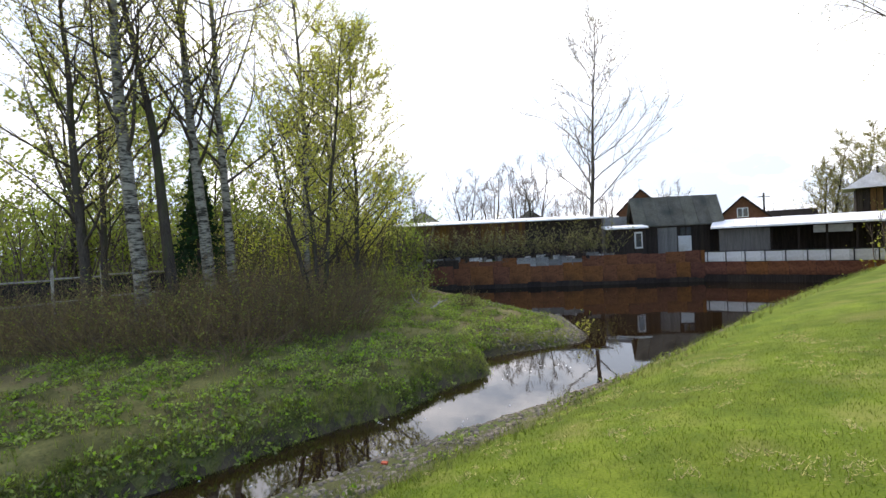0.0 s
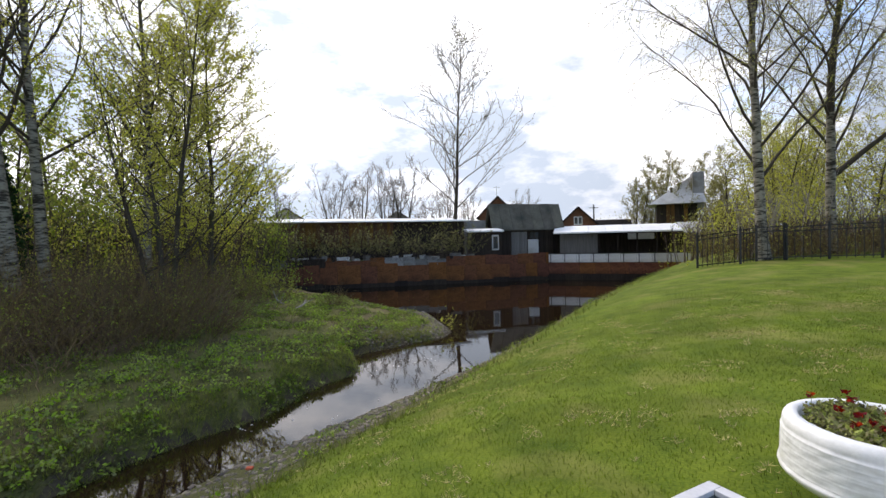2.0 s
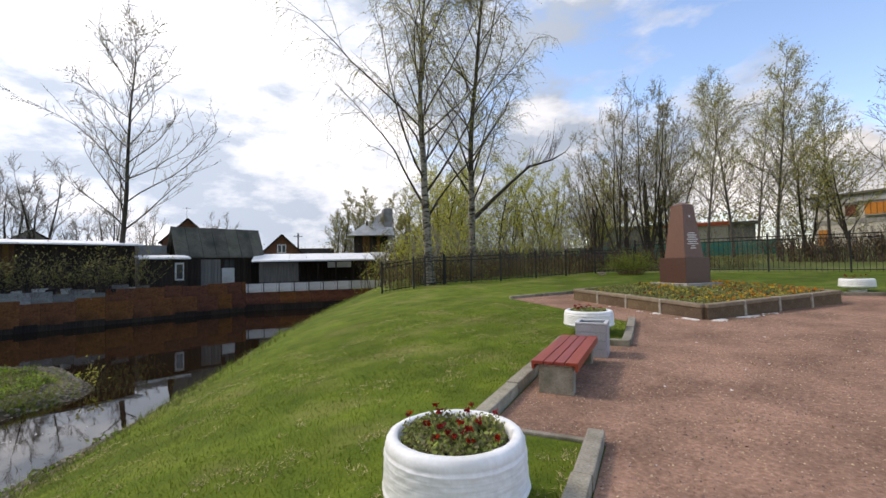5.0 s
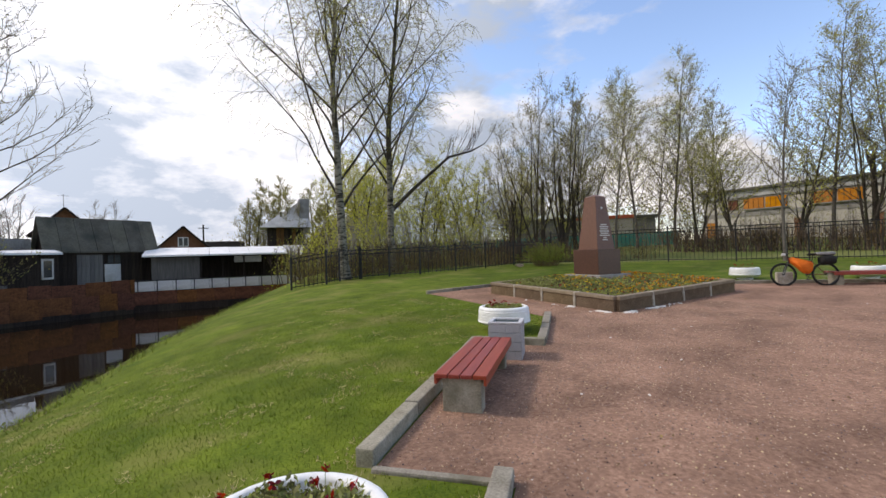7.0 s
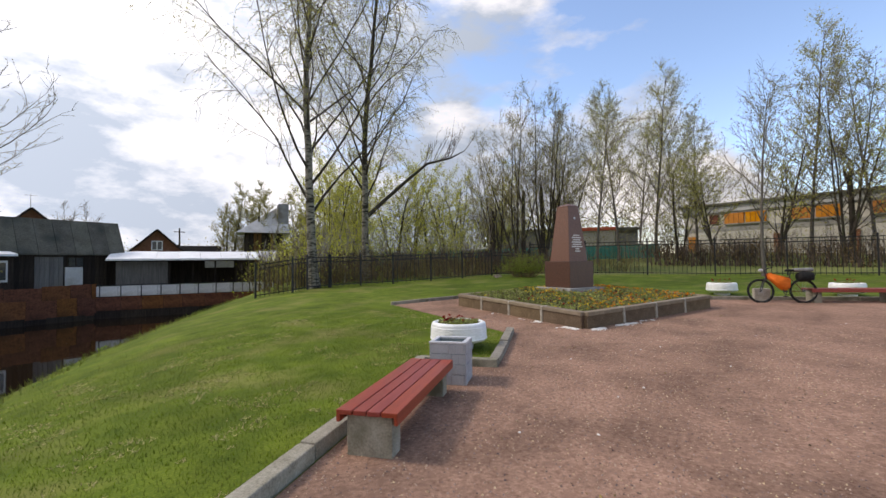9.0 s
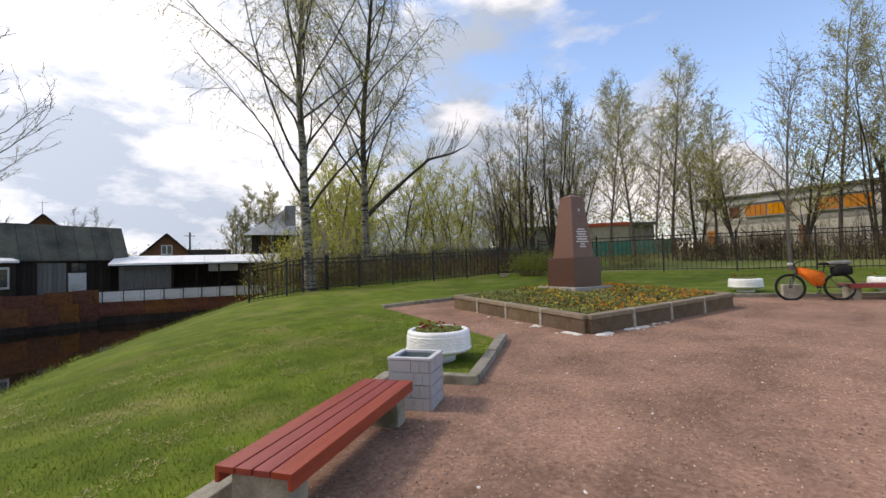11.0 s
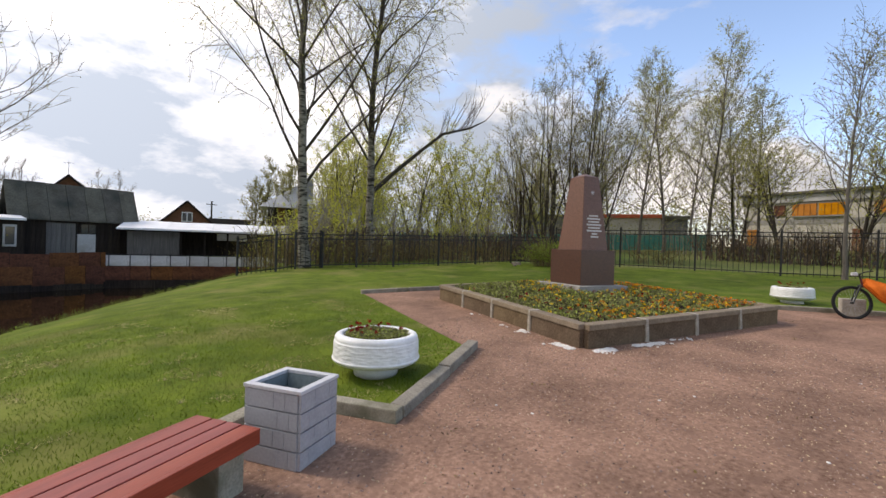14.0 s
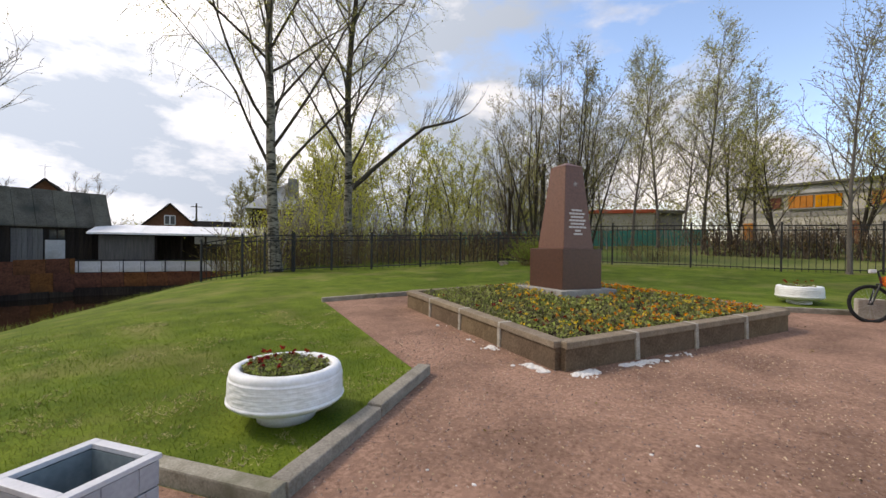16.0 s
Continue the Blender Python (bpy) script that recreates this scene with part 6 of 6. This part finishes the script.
def gravel_chip(p, rng):
    u, v = to_uv(p.x, p.y)
    if v < -0.2 - 0.45 * (u + 8) and rng.random() < 0.3 or rng.random() < ease(3, 10, abs(v + 1.2)):
        return
    pb.chip(p + Vector((0, 0, 0.015)), rng.choice((0.004, 0.005, 0.007, 0.009, 0.013)), rng)


scatter(55000, 409, (-1, 13, -4, 6), lambda x, y: not on_lawn(x, y) and to_uv(x, y)[1] < 0.75, gravel_chip)
tagged(pb.done("loose_gravel", M_PEBBLE), "loose reddish gravel stones on the square", "gravel", kind="stuff")


# ---- woods and thickets that close the view ----
def thicket(name, line, depth, low, high, n, mat, leaf, seed, label, stems=0.35, per=12, clump=0.55, stemm=None):
    rng = random.Random(seed)
    lv, sm = Soup(), Soup()
    for _ in range(n):
        q = rng.random() * (len(line) - 1)
        k = min(int(q), len(line) - 2)
        f = q - k
        x = line[k][0] + (line[k + 1][0] - line[k][0]) * f + rng.uniform(-depth, depth)
        y = line[k][1] + (line[k + 1][1] - line[k][1]) * f + rng.uniform(-depth, depth)
        top = low + (high - low) * (0.5 + 0.5 * noise.noise(Vector((x * 0.22, y * 0.22, seed))))
        z = land(x, y)
        h = top * rng.random() ** 0.8
        c = Vector((x, y, z + h))
        for _k in range(per):
            lv.leaf(c + Vector((rng.gauss(0, 1), rng.gauss(0, 1), rng.gauss(0, 0.8))) * clump, leaf * rng.uniform(0.5, 1.3), rng)
        if rng.random() < stems:
            pts = bend(Vector((x, y, z - 0.1)), Vector((rng.uniform(-0.3, 0.3), rng.uniform(-0.3, 0.3), 1)), top * rng.uniform(0.7, 1.15), 5, rng, 0.14, 0.02)
            sm.tube(pts, [0.04, 0.034, 0.028, 0.022, 0.015, 0.007], 3)
            for _j in range(7):
                p2, d2 = along(pts, rng.uniform(0.35, 0.99))
                sm.ribbon(bend(p2, d2 + Vector((rng.uniform(-0.8, 0.8), rng.uniform(-0.8, 0.8), 0.3)), rng.uniform(0.5, 1.4), 3, rng, 0.2, 0.03), 0.012)
    tagged(lv.done(name, mat), label, "woods", kind="stuff")
    tagged(sm.done(name + "_stems", stemm or M_TWIG), "thin dark stems of the " + label, "woods", kind="stuff")


thicket("green_woods", [(-46, 2), (-40, 16), (-34, 26), (-26, 36), (-17, 44)], 4.0, 4.0, 9.0, 3600, M_LEAFG, 0.14, 501, "fresh green woods behind the birches", 0.2)
thicket("green_thicket", [(-24, 11), (-21, 17), (-18, 22), (-14, 27), (-12.5, 31)], 2.2, 2.6, 6.5, 3800, M_LEAFG, 0.075, 502, "green undergrowth behind the brush", 0.2, clump=0.5)
thicket("yellow_thicket", [(-17, 16), (-14, 20), (-12.5, 23), (-12.5, 27)], 1.4, 2.0, 6.0, 900, M_LEAFY, 0.06, 503, "yellow-green undergrowth by the spit", 0.2, clump=0.5)
thicket("far_gardens", [(-40, 52), (-18, 62), (2, 70), (22, 74), (44, 66)], 4.0, 2.5, 5.5, 1500, M_LEAFB, 0.13, 504, "far gardens behind the sheds", 0.35, 9, 0.8, M_GTWIG)
thicket("fence_thicket", [(14.5, 20), (18, 21), (22, 22.5), (27, 22), (31, 20)], 2.0, 1.4, 4.6, 1500, M_LEAFY, 0.045, 505, "young yellow-green thicket behind the fence", 0.08, 15, 0.5, M_GTWIG)
thicket("brown_thicket", [(25, 29), (32, 27), (37, 21), (41, 15), (44, 10)], 2.2, 1.0, 3.6, 650, M_LEAFB, 0.055, 506, "brown budding thicket by the teal fence", 0.10, 12, 0.6, M_GTWIG)
thicket("building_thicket", [(45, 9), (46, 3), (45, -3), (44, -9), (43, -15)], 2.0, 1.2, 4.0, 500, M_LEAFB, 0.06, 508, "budding shrubs before the pale building", 0.3, 8, 0.6, M_GTWIG)
thicket("far_woods", [(36, 50), (50, 40), (62, 28), (70, 12), (72, -8), (66, -30)], 4.0, 4.0, 8.0, 2200, M_LEAFB, 0.15, 507, "distant brown spring woods", 0.15, 9, 0.9, M_GTWIG)
thicket("low_brush", [(14.5, 20), (20, 19), (26, 17), (30, 14)], 1.0, 0.7, 1.6, 600, M_BRUSH, 0.05, 510, "low brown brush behind the iron fence", 0.5, 12, 0.35)
thicket("field_brush", [(38.8, 8.5), (40, 3), (40.5, -4), (40, -12)], 1.0, 0.8, 1.9, 800, M_BRUSH, 0.06, 511, "low brown brush along the rough meadow", 0.4, 12, 0.35)
thicket("hut_thicket", [(17, 28.5), (19.5, 27), (21, 33), (25, 36)], 1.5, 1.5, 4.5, 700, M_LEAFY, 0.06, 509, "leafy thicket round the tall hut", 0.3, 9, 0.5)

# fence of dark panels in the brush
gf_ = thing("panel_fence", Matrix.Translation((-20.5, 10.0, land(-20.5, 10))), "dark panel fence with pale posts behind the brush", "fence", kind="structure")
for k in range(6):
    x, y = -21.6 + k * 0.75, 9.1 + k * 1.35
    z = land(x, y) - land(-20.5, 10)
    for name, sz, zz, mat in (("post", (0.10, 0.10, 2.3), 1.1, M_MORTAR), ("panel", (1.45, 0.04, 0.75), 1.35, M_DARK), ("rail", (1.5, 0.06, 0.06), 1.8, M_MORTAR), ("rail", (1.5, 0.06, 0.06), 0.9, M_MORTAR)):
        bm = bmesh.new()
        off = Vector((0.375, 0.675, 0)) if name != "post" else Vector((0, 0, 0))
        add_box(bm, sz, (0, 0, 0), Matrix.Rotation(math.atan2(1.35, 0.75), 4, "Z"), 0.008)
        part(name, bm, mat, gf_).location = (x + 20.5 + off.x, y - 10.0 + off.y, z + zz)

# driftwood, litter and stones
rng = random.Random(77)
for x, y, ln, a in ((-9.5, 15.7, 1.6, 0.4), (-8.6, 18.6, 2.0, 1.1), (-7.6, 19.2, 1.2, 2.6), (-10.6, 14.0, 1.4, 0.1), (-6.6, 17.6, 1.1, 0.9), (-11.0, 12.6, 1.3, 2.0)):
    t = thing("dead_branch", Matrix.Translation((x, y, land(x, y) + 0.05)), "dry fallen branch lying on the grass", "branch", "fallen branches")
    s = Soup()
    pts = bend(Vector((0, 0, 0)), Vector((math.cos(a), math.sin(a), 0.12)), ln, 6, rng, 0.16, 0)
    s.tube(pts, [0.045, 0.04, 0.035, 0.03, 0.02, 0.015, 0.008], 6)
    for _ in range(4):
        p, d = along(pts, rng.uniform(0.2, 0.9))
        s.tube(bend(p, d + Vector((rng.uniform(-0.8, 0.8), rng.uniform(-0.8, 0.8), 0.4)), ln * 0.3, 3, rng, 0.2, 0), [0.018, 0.014, 0.01, 0.005], 4)
    s.done("wood", M_GTWIG, t)
fl = Soup()
scatter(420, 411, (-8, 0, 2, 12), lambda x, y: -3.5 < to_sr(x, y)[0] < -1.7 and noise.noise(Vector((x * 0.8, y * 0.8, 6))) > 0.0, lambda p, rng: fl.stone(Vector((p.x, p.y, WATER + 0.003)), rng.choice((0.008, 0.012, 0.02)), rng))
tagged(fl.done("water_flecks", M_LITTER), "small white flecks floating on the water", "flecks", kind="stuff")
cb = Soup()
for _ in range(900):
    side = rng.random() < 0.5
    w_ = abs(rng.gauss(0, 0.9))
    p_, q_ = (-HB - 0.16 - abs(rng.gauss(0, 0.07)), -HB + w_) if side else (-HB + w_, -HB - 0.16 - abs(rng.gauss(0, 0.07)))
    if noise.noise(Vector((p_ * 2.2, q_ * 2.2, 1))) < 0.0 and w_ > 0.35:
        continue
    x, y = from_pq(p_, q_)
    cb.stone(Vector((x, y, land(x, y) + 0.016)), rng.choice((0.012, 0.02, 0.03)), rng)
tagged(cb.done("mortar_crumbs", M_LITTER), "white mortar crumbs spilt along the flower bed", "crumbs", kind="stuff")
db = Soup()


def debris(p, rng):
    n = rng.randint(4, 16)
    for _ in range(n):
        db.leaf(p + Vector((rng.gauss(0, 0.08), rng.gauss(0, 0.08), 0.020)), rng.uniform(0.006, 0.017), rng)


scatter(150, 412, (1, 16, -6, 5), lambda x, y: not on_lawn(x, y) and to_uv(x, y)[1] < 0.5, debris)
tagged(db.done("dead_leaves", M_BRUSH), "brown leaf litter strewn on the gravel", "litter", kind="stuff")
ws = Soup()
scatter(600, 413, (0, 14, -4, 5), lambda x, y: not on_lawn(x, y) and noise.noise(Vector((x * 0.9, y * 1.3, 8))) > 0.28, lambda p, rng: ws.stone(p + Vector((0, 0, 0.014)), rng.choice((0.006, 0.01, 0.016)), rng))
tagged(ws.done("white_chips", M_LITTER), "white stone chips scattered on the gravel", "chips", kind="stuff")
for x, y, r_ in ((23.0, 13.3, 0.24), (22.3, 12.9, 0.10)):
    s = Soup()
    s.stone(Vector((0, 0, 0)), r_, rng)
    ob = s.done("field_stone", M_STONE)
    ob.location = (x, y, land(x, y) + r_ * 0.2)
    tagged(ob, "flat grey field stone lying on the lawn", "stone", "field stones")
rw = box("wrapper", (0.10, 0.07, 0.03), (0, 0, 0), M_REDROOF, bevel=0.01)
rw.location = (-3.75, 5.5, land(-3.75, 5.5) + 0.03)
tagged(rw, "crumpled red wrapper on the shore stones", "litter")
